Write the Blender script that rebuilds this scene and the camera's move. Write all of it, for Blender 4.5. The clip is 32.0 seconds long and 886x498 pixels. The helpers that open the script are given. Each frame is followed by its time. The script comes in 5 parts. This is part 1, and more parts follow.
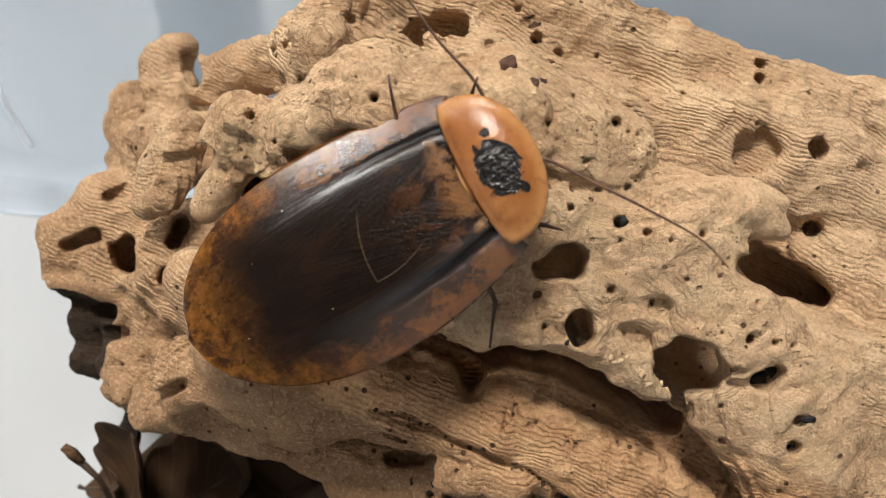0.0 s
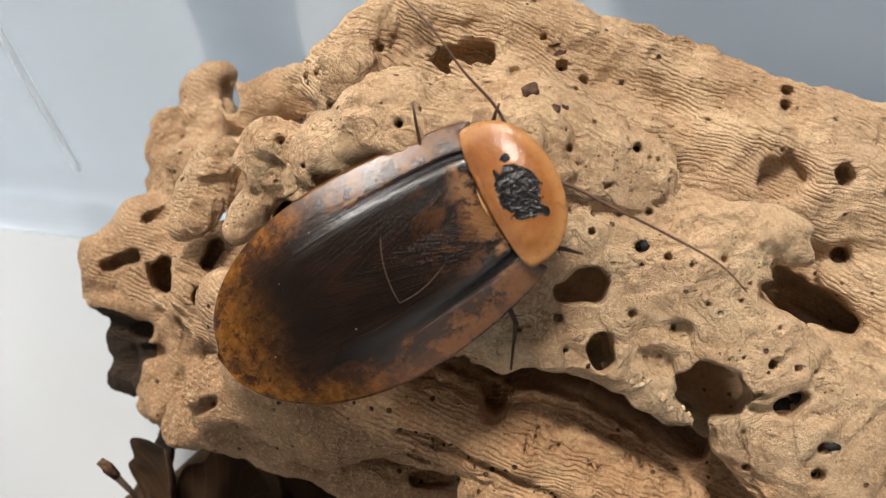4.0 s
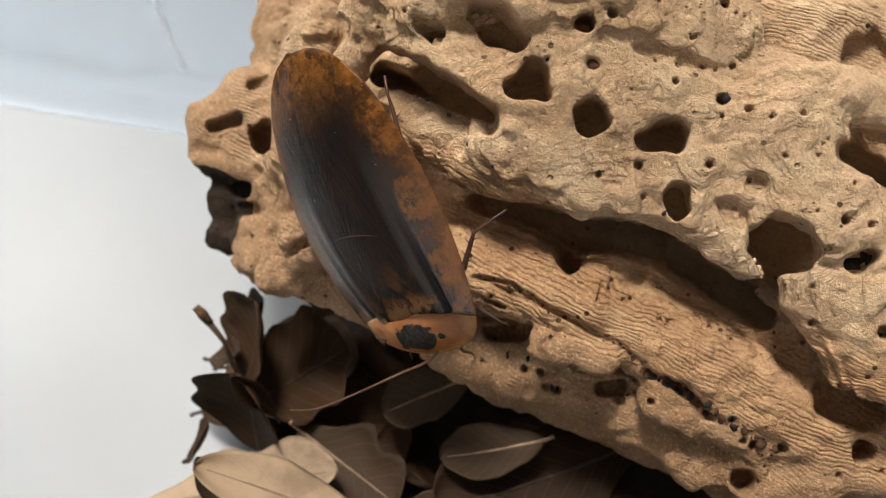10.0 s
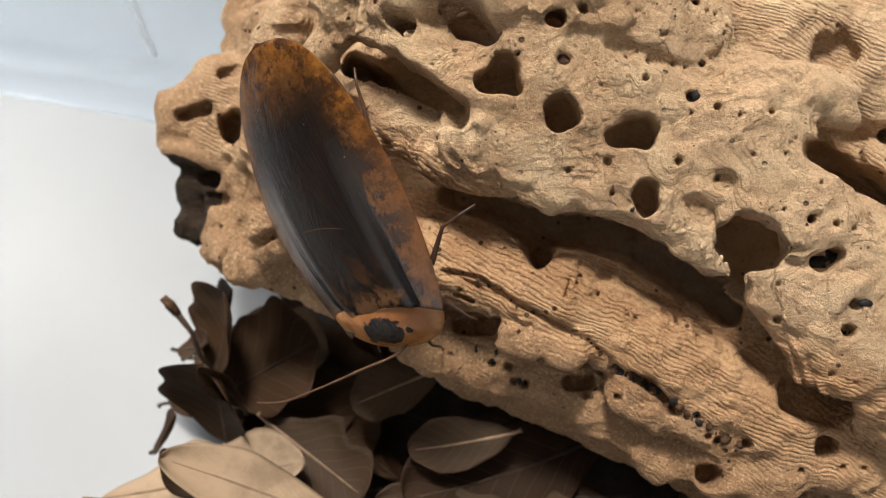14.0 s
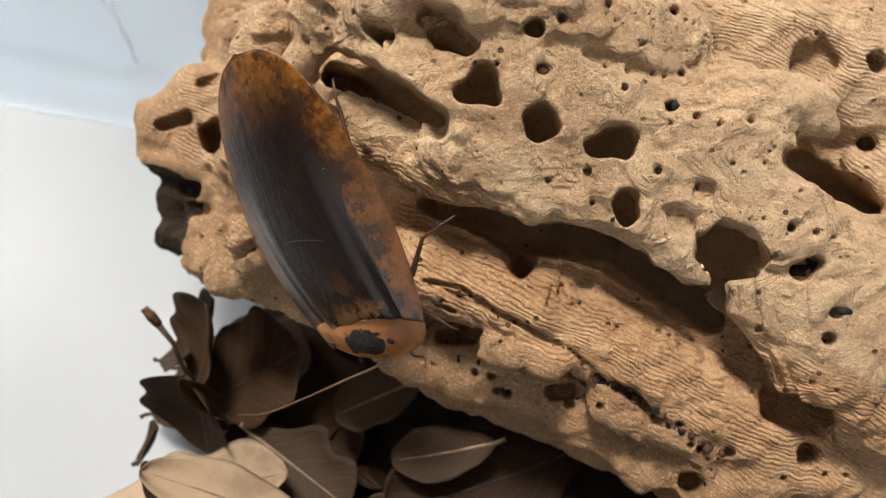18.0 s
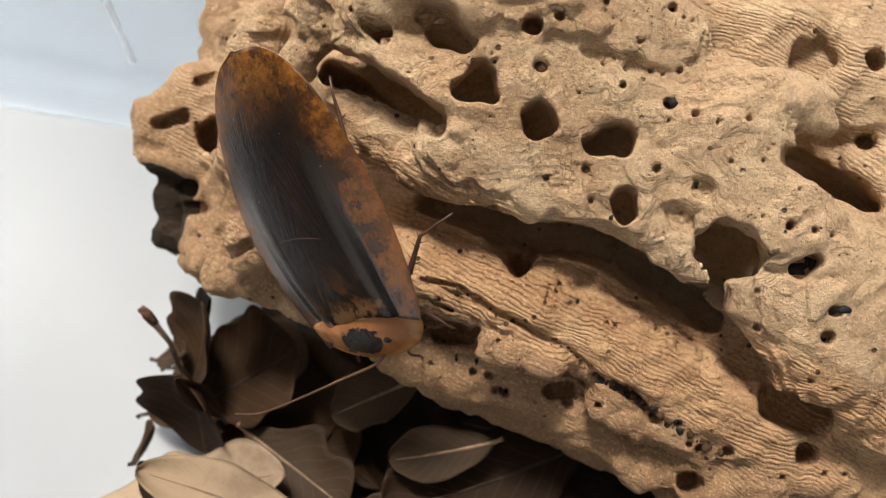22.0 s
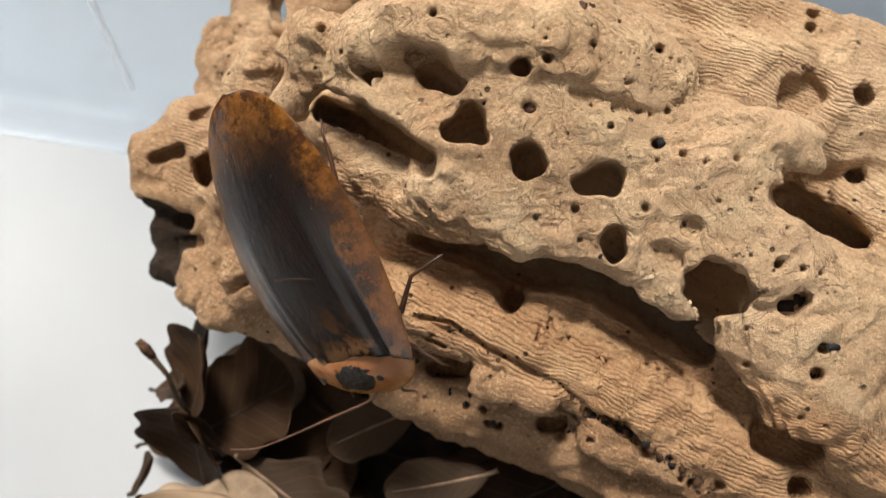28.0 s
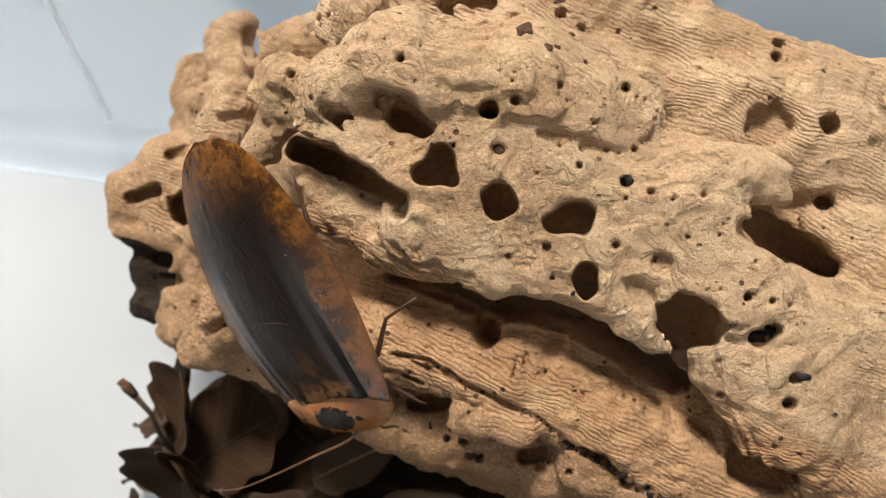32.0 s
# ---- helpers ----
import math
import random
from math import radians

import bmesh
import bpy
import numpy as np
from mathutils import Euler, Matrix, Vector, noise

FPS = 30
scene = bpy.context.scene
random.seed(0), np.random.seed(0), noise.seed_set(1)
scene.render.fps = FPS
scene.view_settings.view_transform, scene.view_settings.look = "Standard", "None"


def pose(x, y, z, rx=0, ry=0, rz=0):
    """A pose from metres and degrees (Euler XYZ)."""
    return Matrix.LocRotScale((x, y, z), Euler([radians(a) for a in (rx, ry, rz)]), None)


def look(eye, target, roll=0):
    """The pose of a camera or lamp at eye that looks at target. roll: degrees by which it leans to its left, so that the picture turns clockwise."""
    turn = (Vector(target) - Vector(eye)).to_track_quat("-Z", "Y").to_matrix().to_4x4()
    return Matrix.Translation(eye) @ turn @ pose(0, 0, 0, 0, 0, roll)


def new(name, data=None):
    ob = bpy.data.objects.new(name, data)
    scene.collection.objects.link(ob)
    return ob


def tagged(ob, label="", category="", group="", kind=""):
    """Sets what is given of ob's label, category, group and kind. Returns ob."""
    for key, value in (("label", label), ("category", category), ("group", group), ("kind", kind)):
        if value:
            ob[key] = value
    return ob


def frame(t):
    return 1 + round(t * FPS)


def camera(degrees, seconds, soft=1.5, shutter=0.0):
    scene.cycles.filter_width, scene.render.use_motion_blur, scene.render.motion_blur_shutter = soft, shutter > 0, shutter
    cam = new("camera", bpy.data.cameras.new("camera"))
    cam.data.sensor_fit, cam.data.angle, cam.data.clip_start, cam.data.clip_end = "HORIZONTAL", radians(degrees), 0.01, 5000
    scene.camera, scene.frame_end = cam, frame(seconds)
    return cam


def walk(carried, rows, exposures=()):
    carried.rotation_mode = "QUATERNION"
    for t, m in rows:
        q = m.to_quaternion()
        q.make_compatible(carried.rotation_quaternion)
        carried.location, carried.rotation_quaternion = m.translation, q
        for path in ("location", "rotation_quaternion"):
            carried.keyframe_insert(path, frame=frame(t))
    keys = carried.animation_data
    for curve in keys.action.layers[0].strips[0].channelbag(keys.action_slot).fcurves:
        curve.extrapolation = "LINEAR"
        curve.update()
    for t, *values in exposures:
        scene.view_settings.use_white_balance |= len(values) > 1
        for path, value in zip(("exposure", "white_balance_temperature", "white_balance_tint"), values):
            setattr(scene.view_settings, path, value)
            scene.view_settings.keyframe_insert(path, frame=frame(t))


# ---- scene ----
cam = camera(51.9, 32.0, 1.1, 0.5)
cam.data.dof.use_dof, cam.data.dof.focus_distance, cam.data.dof.aperture_fstop = True, 0.174, 16.0
METRES, EYE, TILT, LEAN, TURN = 0.21, 0.24, -57.0, 0.0, 0.0
ROWS = [
    (0.0, 0.0, 0.0, 0.0, 0.0, 0.0, -0.0),
    (0.5, 0.0173, -0.0056, -0.0049, 0.91, 0.95, -0.29),
    (1.0, 0.0124, -0.0101, -0.0009, 0.95, 1.71, -0.3),
    (1.5, 0.011, -0.0121, -0.0032, 1.19, 2.02, -0.21),
    (2.0, 0.0123, -0.0112, -0.0036, 1.68, 2.06, -0.29),
    (2.5, 0.0137, -0.0118, -0.002, 1.94, 2.12, -0.4),
    (3.0, 0.0156, -0.0109, -0.0032, 2.25, 2.05, -0.47),
    (3.5, 0.0179, -0.0123, -0.0028, 2.5, 1.69, -0.51),
    (5.5, 0.027, -0.0492, -0.0063, 4.61, 1.58, -0.8),
    (6.0, 0.0289, -0.0977, 0.0096, 5.06, 1.44, -0.9),
    (6.5, 0.0185, -0.0819, -0.0048, 5.34, 1.58, -1.04),
    (7.0, 0.0201, -0.068, 0.0002, 6.09, 1.48, -1.28),
    (7.5, 0.0175, -0.0731, -0.0092, 6.26, 1.31, -1.59),
    (8.0, 0.0178, -0.0724, -0.0722, 6.33, 1.56, -2.51),
    (8.5, 0.029, -0.0603, -0.0509, 7.56, 1.63, -4.18),
    (9.0, 0.0339, -0.065, -0.0422, 7.89, 1.18, -3.87),
    (9.5, 0.0122, -0.0684, -0.1245, 7.26, 1.18, -3.89),
    (10.0, 0.0142, -0.0595, -0.1474, 7.12, 1.34, -4.04),
    (10.5, 0.02, -0.083, -0.135, 7.1, 1.23, -4.33),
    (11.0, 0.0204, -0.0795, -0.1412, 6.74, 1.15, -4.45),
    (11.5, 0.0198, -0.0791, -0.1429, 6.53, 1.05, -4.44),
    (12.0, 0.014, -0.0394, -0.1668, 6.19, 0.98, -4.51),
    (12.5, 0.0169, -0.0525, -0.1601, 6.16, 1.11, -4.54),
    (13.0, 0.0177, -0.0505, -0.1563, 5.97, 1.11, -4.73),
    (13.5, 0.0204, -0.0528, -0.1411, 5.81, 0.97, -4.69),
    (14.0, 0.0214, -0.0558, -0.1413, 5.67, 0.7, -4.63),
    (14.5, 0.023, -0.0753, -0.1358, 5.6, 0.82, -4.46),
    (16.5, 0.0242, -0.0347, -0.1424, 5.12, 0.78, -4.15),
    (17.0, 0.0236, -0.0449, -0.1437, 5.12, 0.8, -4.14),
    (17.5, 0.0242, -0.041, -0.1418, 5.04, 0.77, -4.19),
    (18.0, 0.0291, -0.0522, -0.1305, 5.04, 0.75, -4.23),
    (18.5, 0.0296, -0.0655, -0.1305, 5.01, 0.79, -4.21),
    (19.0, 0.0296, -0.0509, -0.1309, 4.83, 0.84, -4.23),
    (19.5, 0.0325, -0.0512, -0.1233, 4.91, 0.86, -4.21),
    (20.0, 0.0313, -0.0636, -0.1279, 5.0, 0.92, -4.25),
    (20.5, 0.0311, -0.0522, -0.1298, 4.92, 0.84, -4.23),
    (21.0, 0.0318, -0.0666, -0.1286, 5.06, 0.9, -4.22),
    (21.5, 0.0303, -0.0495, -0.1354, 4.95, 0.87, -4.24),
    (22.0, 0.03, -0.0486, -0.1341, 4.95, 0.9, -4.25),
    (22.5, 0.0309, -0.0636, -0.1265, 5.04, 0.92, -4.25),
    (23.0, 0.0322, -0.0641, -0.1215, 5.07, 0.91, -4.27),
    (23.5, 0.0323, -0.0654, -0.1213, 5.1, 0.85, -4.27),
    (24.0, 0.0326, -0.0681, -0.1195, 5.14, 0.85, -4.28),
    (24.5, 0.0323, -0.0645, -0.1193, 5.15, 0.84, -4.23),
    (25.0, 0.0346, -0.0703, -0.1134, 5.27, 0.89, -4.15),
    (25.5, 0.0333, -0.0667, -0.121, 5.27, 0.79, -3.95),
    (27.5, 0.0383, -0.0764, -0.1175, 5.45, 1.28, -3.95),
    (28.0, 0.043, -0.0555, -0.1003, 5.39, 1.1, -3.88),
    (28.5, 0.0594, -0.0395, -0.0569, 5.5, 0.95, -3.4),
    (29.0, 0.0636, -0.0215, -0.0459, 5.4, 0.85, -2.95),
    (29.5, 0.0645, -0.0218, -0.0441, 5.28, 0.82, -2.72),
    (30.0, 0.0675, -0.0365, -0.0365, 5.17, 0.89, -2.49),
    (30.5, 0.0658, -0.0501, -0.0382, 4.99, 0.8, -2.32),
    (31.0, 0.0615, -0.0541, -0.0499, 4.88, 0.74, -2.23),
    (31.5, 0.0599, -0.0598, -0.0541, 4.9, 0.81, -2.27),
    (32.0, 0.0577, -0.0631, -0.0575, 4.86, 0.85, -2.3),
]
BASE = pose(0, 0, EYE, TILT, LEAN, TURN)
EXPOSURES = [(0.0, 0.04), (3.0, 0.10), (6.0, -0.04), (8.0, -0.04), (9.0, 0.01), (12.0, 0.10), (32.0, 0.16)]
walk(cam, [(t, BASE @ pose(METRES * x, METRES * y, METRES * z, 90 + pitch, roll, yaw)) for t, x, y, z, yaw, pitch, roll in ROWS], EXPOSURES)

# ---- light: a bright overcast window light from above and behind the wood ----
SUN_HEIGHT, SUN_TURN = 77.0, -25.0
world = bpy.data.worlds.new("sky")
scene.world = world
world.use_nodes = True
wn = world.node_tree.nodes
sky = wn.new("ShaderNodeTexSky")
sky.sky_type, sky.sun_disc = "NISHITA", False
sky.sun_elevation, sky.sun_rotation = radians(SUN_HEIGHT), radians(SUN_TURN)
sky.air_density, sky.dust_density = 1.0, 7.0
wn["Background"].inputs[1].default_value = 0.036
world.node_tree.links.new(sky.outputs[0], wn["Background"].inputs[0])
sun = new("sun", bpy.data.lights.new("sun", "SUN"))
sun.data.energy, sun.data.angle, sun.data.color = 4.1, radians(13), (1.0, 0.935, 0.85)
sun_from = Vector((math.sin(radians(SUN_TURN)) * math.cos(radians(SUN_HEIGHT)), math.cos(radians(SUN_TURN)) * math.cos(radians(SUN_HEIGHT)), math.sin(radians(SUN_HEIGHT))))
sun.matrix_basis = look(sun_from, (0, 0, 0))


# ---- materials ----
class Mat:
    """A node material, built by short calls."""

    def __init__(self, name, rough=0.6, color=(0.5, 0.5, 0.5), metal=0.0, coords="Object"):
        self.m = bpy.data.materials.new(name)
        self.m.use_nodes = True
        self.t = self.m.node_tree
        self.b = self.t.nodes["Principled BSDF"]
        self.out = self.t.nodes["Material Output"]
        self.b.inputs["Base Color"].default_value = (*color, 1)
        self.b.inputs["Roughness"].default_value = rough
        self.b.inputs["Metallic"].default_value = metal
        self.tc = self.t.nodes.new("ShaderNodeTexCoord").outputs[coords]

    def node(self, kind, **ins):
        n = self.t.nodes.new("ShaderNode" + kind)
        for key, value in ins.items():
            self.put(n, key.replace("_", " "), value)
        return n

    def put(self, n, key, value):
        sock = n.inputs[int(key[1:])] if key[0] == "i" and key[1:].isdigit() else n.inputs[key]
        if isinstance(value, bpy.types.NodeSocket):
            self.t.links.new(value, sock)
        else:
            sock.default_value = value

    def noise(self, scale, detail=4.0, rough=0.55, distortion=0.0, at=None):
        return self.node("TexNoise", Vector=at or self.tc, Scale=scale, Detail=detail, Roughness=rough, Distortion=distortion).outputs[0]

    def voronoi(self, scale, at=None, feature="F1"):
        n = self.node("TexVoronoi", Vector=at or self.tc, Scale=scale)
        n.feature = feature
        return n.outputs["Distance"]

    def ramp(self, fac, *stops):
        n = self.node("ValToRGB", Fac=fac)
        e = n.color_ramp.elements
        while len(e) < len(stops):
            e.new(0.5)
        for el, (p, c) in zip(e, stops):
            el.position = p
            el.color = (*c, 1) if isinstance(c, tuple) else (c, c, c, 1)
        return n.outputs[0]

    def math(self, op, a, b=0.0, c=0.0, clamp=False):
        n = self.node("Math", i0=a, i1=b, i2=c)
        n.operation, n.use_clamp = op, clamp
        return n.outputs[0]

    def mix(self, fac, a, b, blend="MIX"):
        n = self.node("MixRGB", Fac=fac, Color1=a, Color2=b)
        n.blend_type = blend
        return n.outputs[0]

    def range(self, v, a, b, c=0.0, d=1.0):
        n = self.node("MapRange", Value=v, i1=a, i2=b, i3=c, i4=d)
        n.interpolation_type = "SMOOTHSTEP"
        return n.outputs[0]

    def mapped(self, scale=(1, 1, 1), turn=(0, 0, 0), at=None):
        return self.node("Mapping", Vector=at or self.tc, Rotation=[radians(a) for a in turn], Scale=scale).outputs[0]

    def split(self, at=None):
        return self.node("SeparateXYZ", Vector=at or self.tc).outputs

    def color(self, value):
        self.put(self.b, "Base Color", value)
        return self

    def bump(self, height, strength=0.3, distance=0.001, under=None):
        n = self.node("Bump", Strength=strength, Distance=distance, Height=height)
        if under:
            self.put(n, "Normal", under)
        self.put(self.b, "Normal", n.outputs[0])
        return n.outputs[0]

    def set(self, key, value):
        self.put(self.b, key, value)
        return self


def rgb(r, g, b):
    """A linear colour from the 0..255 values of a picture."""
    return tuple(((c / 255 + 0.055) / 1.055) ** 2.4 if c > 10 else c / 255 / 12.92 for c in (r, g, b))


def c4(c):
    return (*c, 1)


def wood_material(name, light, mid, dark, burnt=0.0):
    """Sandblasted root wood: smooth above with contour lines of its sheets, and raised growth lines along the lower slab and the back ridge."""
    m = Mat(name, 0.85)
    u, d, v = m.split()
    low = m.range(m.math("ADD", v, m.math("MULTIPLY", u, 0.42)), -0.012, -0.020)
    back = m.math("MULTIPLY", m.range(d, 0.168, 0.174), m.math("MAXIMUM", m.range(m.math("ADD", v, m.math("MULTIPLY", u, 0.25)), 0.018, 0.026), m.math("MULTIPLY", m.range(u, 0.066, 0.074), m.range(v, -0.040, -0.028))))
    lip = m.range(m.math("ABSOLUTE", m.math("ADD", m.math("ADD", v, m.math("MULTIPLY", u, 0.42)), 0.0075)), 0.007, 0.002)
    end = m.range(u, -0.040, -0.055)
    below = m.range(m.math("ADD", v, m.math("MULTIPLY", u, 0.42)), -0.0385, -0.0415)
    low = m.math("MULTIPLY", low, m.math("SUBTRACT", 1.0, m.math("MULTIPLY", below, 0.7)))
    grain = m.math("MAXIMUM", m.math("MAXIMUM", low, m.math("MULTIPLY", back, 0.85)), m.math("MULTIPLY", end, 0.4))
    fine, grit = m.noise(2600, 3, 0.7), m.noise(800, 6, 0.75)
    mott, wide = m.noise(90, 5, 0.62), m.noise(26, 4, 0.55)
    bend = m.math("MULTIPLY", m.math("SUBTRACT", m.noise(46, 4, 0.55), 0.5), 0.010)
    ripple = m.math("MULTIPLY", m.math("SUBTRACT", m.noise(260, 4, 0.6), 0.5), 0.0013)
    # growth lines of the slab: sheets that lie along it
    height = m.math("ADD", m.math("ADD", m.math("MULTIPLY", u, 0.36), m.math("MULTIPLY", v, 0.93)), m.math("MULTIPLY", d, -0.35))
    height = m.math("ADD", m.math("ADD", height, bend), ripple)
    wave = m.math("SINE", m.math("MULTIPLY", height, 6300.0))
    line = m.math("MULTIPLY", m.range(wave, -0.5, 1.0), m.math("MULTIPLY", grain, m.range(m.noise(95, 5, 0.72), 0.36, 0.66, 0.12, 1.0)))
    band = m.range(m.noise(1.0, 5, 0.7, at=m.node("CombineXYZ", i0=m.math("MULTIPLY", height, 420.0), i1=m.math("MULTIPLY", u, 14.0), i2=0.0).outputs[0]), 0.42, 0.70)
    # contour lines where the upper side cuts through its sheets
    level = m.math("ADD", m.math("ADD", d, m.math("MULTIPLY", v, 0.16)), m.math("MULTIPLY", m.math("SUBTRACT", m.noise(40, 3, 0.5), 0.5), 0.008))
    step = m.math("FRACT", m.math("MULTIPLY", level, 720.0))
    smooth = m.math("SUBTRACT", 1.0, grain)
    rim = m.math("MULTIPLY", m.range(step, 0.74, 0.99), m.math("MULTIPLY", smooth, m.range(m.noise(55, 4), 0.47, 0.60)))
    hair = m.range(m.math("SINE", m.math("MULTIPLY", level, 13500.0)), 0.0, 1.0)
    hair = m.math("MULTIPLY", hair, m.math("MULTIPLY", smooth, m.range(m.noise(70, 4, 0.6), 0.46, 0.60)))
    pale = tuple(min(0.85, x * 1.28) for x in light)
    brown = tuple(0.5 * x + 0.5 * y for x, y in zip(dark, mid))
    base = m.mix(m.range(wide, 0.34, 0.68), c4(mid), c4(light))
    base = m.mix(m.math("MULTIPLY", m.range(mott, 0.42, 0.70), 0.6), base, c4(pale))
    base = m.mix(m.math("MULTIPLY", m.range(m.noise(48, 5, 0.65), 0.52, 0.72), 0.45), base, c4(brown))
    base = m.mix(m.math("MULTIPLY", m.math("MULTIPLY", band, grain), 0.5), base, c4(brown))
    base = m.mix(m.math("MULTIPLY", line, 0.40), base, c4(dark))
    base = m.mix(m.math("MULTIPLY", m.math("MULTIPLY", lip, m.range(mott, 0.35, 0.6)), 0.5), base, c4((0.64, 0.48, 0.31)))
    # below the crack: browner wood, with the underside's shade put into the colour
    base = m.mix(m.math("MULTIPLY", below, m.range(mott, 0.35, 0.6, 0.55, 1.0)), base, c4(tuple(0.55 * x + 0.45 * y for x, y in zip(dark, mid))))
    base = m.mix(m.math("MULTIPLY", end, m.range(m.noise(70, 4, 0.6), 0.38, 0.62, 0.3, 0.95)), base, c4(brown))
    sand = m.noise(1400, 3, 0.65)
    base = m.mix(m.math("MULTIPLY", m.range(sand, 0.53, 0.64), 0.36), base, c4(brown))
    base = m.mix(m.math("MULTIPLY", m.range(sand, 0.47, 0.36), 0.4), base, c4(pale))
    base = m.mix(m.math("MULTIPLY", rim, 0.26), base, c4(dark))
    base = m.mix(m.math("MULTIPLY", hair, 0.28), base, c4(dark))
    base = m.mix(m.math("MULTIPLY", m.range(grit, 0.50, 0.66), 0.30), base, c4(brown))
    base = m.mix(m.math("MULTIPLY", m.range(fine, 0.54, 0.70), 0.22), base, c4(pale))
    base = m.mix(m.math("MULTIPLY", m.range(fine, 0.46, 0.32), 0.2), base, c4(brown))
    speck = m.math("MULTIPLY", m.range(m.voronoi(260), 0.17, 0.11), m.range(m.noise(75, 2), 0.52, 0.58))
    base = m.mix(m.math("MULTIPLY", speck, 0.85), base, c4(tuple(x * 0.22 for x in dark)))
    pore = m.math("MULTIPLY", m.range(m.voronoi(620), 0.20, 0.08), m.range(m.noise(110, 4, 0.7), 0.50, 0.62))
    base = m.mix(m.math("MULTIPLY", pore, 0.6), base, c4(tuple(x * 0.4 for x in dark)))
    vein = m.range(m.math("ABSOLUTE", m.math("SUBTRACT", m.noise(120, 5, 0.6, 0.6), 0.5)), 0.018, 0.004)
    vein = m.math("MULTIPLY", vein, m.range(m.noise(50, 2), 0.48, 0.6))
    base = m.mix(m.math("MULTIPLY", vein, 0.40), base, c4(dark))
    stain = m.math("MULTIPLY", m.range(m.noise(40, 7, 0.72, 0.4), 0.58, 0.70), m.math("ADD", 0.25, m.math("MULTIPLY", grain, 0.5)))
    base = m.mix(stain, base, c4(tuple(x * 0.4 for x in dark)))
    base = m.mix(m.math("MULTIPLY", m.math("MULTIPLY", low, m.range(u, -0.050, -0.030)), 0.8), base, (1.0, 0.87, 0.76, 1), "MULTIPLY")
    if burnt:
        base = m.mix(burnt, base, c4((0.02, 0.014, 0.010)))
    m.color(base)
    h = m.math("ADD", m.math("MULTIPLY", line, -0.34), m.math("ADD", m.math("MULTIPLY", rim, -0.30), m.math("MULTIPLY", hair, -0.12)))
    h = m.math("ADD", h, m.math("ADD", m.math("MULTIPLY", grit, 0.6), m.math("ADD", m.math("MULTIPLY", fine, 0.32), m.math("MULTIPLY", sand, 0.12))))
    h = m.math("ADD", h, m.math("MULTIPLY", mott, 1.7))
    h = m.math("SUBTRACT", h, m.math("ADD", m.math("MULTIPLY", speck, 1.0), m.math("ADD", m.math("MULTIPLY", pore, 0.5), m.math("MULTIPLY", vein, 0.2))))
    h = m.math("ADD", h, m.math("MULTIPLY", m.noise(300, 3, 0.5), 0.7))
    m.bump(h, 1.0, 0.0015)
    m.set("Specular IOR Level", 0.2)
    return m.m


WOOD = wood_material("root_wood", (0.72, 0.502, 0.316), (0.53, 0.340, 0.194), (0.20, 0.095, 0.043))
WOOD_BURNT = wood_material("charred_root_wood", (0.20, 0.13, 0.075), (0.13, 0.08, 0.045), (0.05, 0.03, 0.018), 0.75)


def lump_material(name, a, b, rough):
    m = Mat(name, rough)
    m.color(m.mix(m.range(m.noise(600, 4, 0.7), 0.35, 0.65), c4(a), c4(b)))
    m.bump(m.noise(1500, 4, 0.7), 0.6, 0.0004)
    m.set("Specular IOR Level", 0.2)
    return m.m


KNOT = lump_material("blue_black_knot", (0.007, 0.0065, 0.007), (0.022, 0.020, 0.021), 0.5)
SCAR = lump_material("brown_scar", (0.050, 0.026, 0.018), (0.13, 0.072, 0.048), 0.75)
BARK = lump_material("dark_bark", (0.035, 0.018, 0.010), (0.13, 0.070, 0.036), 0.8)
CRUMB = lump_material("wood_crumb", (0.26, 0.14, 0.065), (0.50, 0.31, 0.16), 0.8)
SPLINTER = lump_material("pale_splinter", (0.42, 0.29, 0.17), (0.66, 0.50, 0.33), 0.85)


# ---- mesh helpers ----
def finish(name, data, material, parent=None, label="", smooth=True):
    ob = new(name, data)
    for one in material if isinstance(material, (list, tuple)) else [material]:
        data.materials.append(one)
    if smooth:
        data.shade_smooth()
    if parent:
        ob.parent = parent
    if label:
        ob["label"] = label
    return ob


def part(name, bm, material, parent=None, label="", smooth=True):
    data = bpy.data.meshes.new(name)
    bm.normal_update()
    bm.to_mesh(data)
    bm.free()
    return finish(name, data, material, parent, label, smooth)


def thing(name, m, label, category, group=""):
    ob = new(name)
    ob.matrix_basis = m
    return tagged(ob, label, category, group)


def tube(points, radii, sides=8, bm=None):
    """A tapered tube along points."""
    bm = bm or bmesh.new()
    points = [Vector(p) for p in points]
    rings, side = [], None
    for n, p in enumerate(points):
        ahead = (points[min(n + 1, len(points) - 1)] - points[max(n - 1, 0)]).normalized()
        if side is None:
            side = ahead.orthogonal().normalized()
        side = (side - ahead * side.dot(ahead)).normalized()
        other = ahead.cross(side)
        rings.append([bm.verts.new(p + radii[n] * (math.cos(a) * side + math.sin(a) * other)) for a in (2 * math.pi * s / sides for s in range(sides))])
    for a, b in zip(rings, rings[1:]):
        for s in range(sides):
            bm.faces.new((a[s], a[(s + 1) % sides], b[(s + 1) % sides], b[s]))
    bm.faces.new(rings[0][::-1])
    bm.faces.new(rings[-1])
    return bm


def box(bm, lo, hi, bevel=0.0):
    made = bmesh.ops.create_cube(bm, size=1.0)["verts"]
    for v in made:
        v.co = Vector([(a + b) / 2 + c * (b - a) for a, b, c in zip(lo, hi, v.co)])
    if bevel:
        edges = {e for v in made for e in v.link_edges}
        bmesh.ops.bevel(bm, geom=list(edges), offset=bevel, segments=3, affect="EDGES", profile=0.5)
    return bm


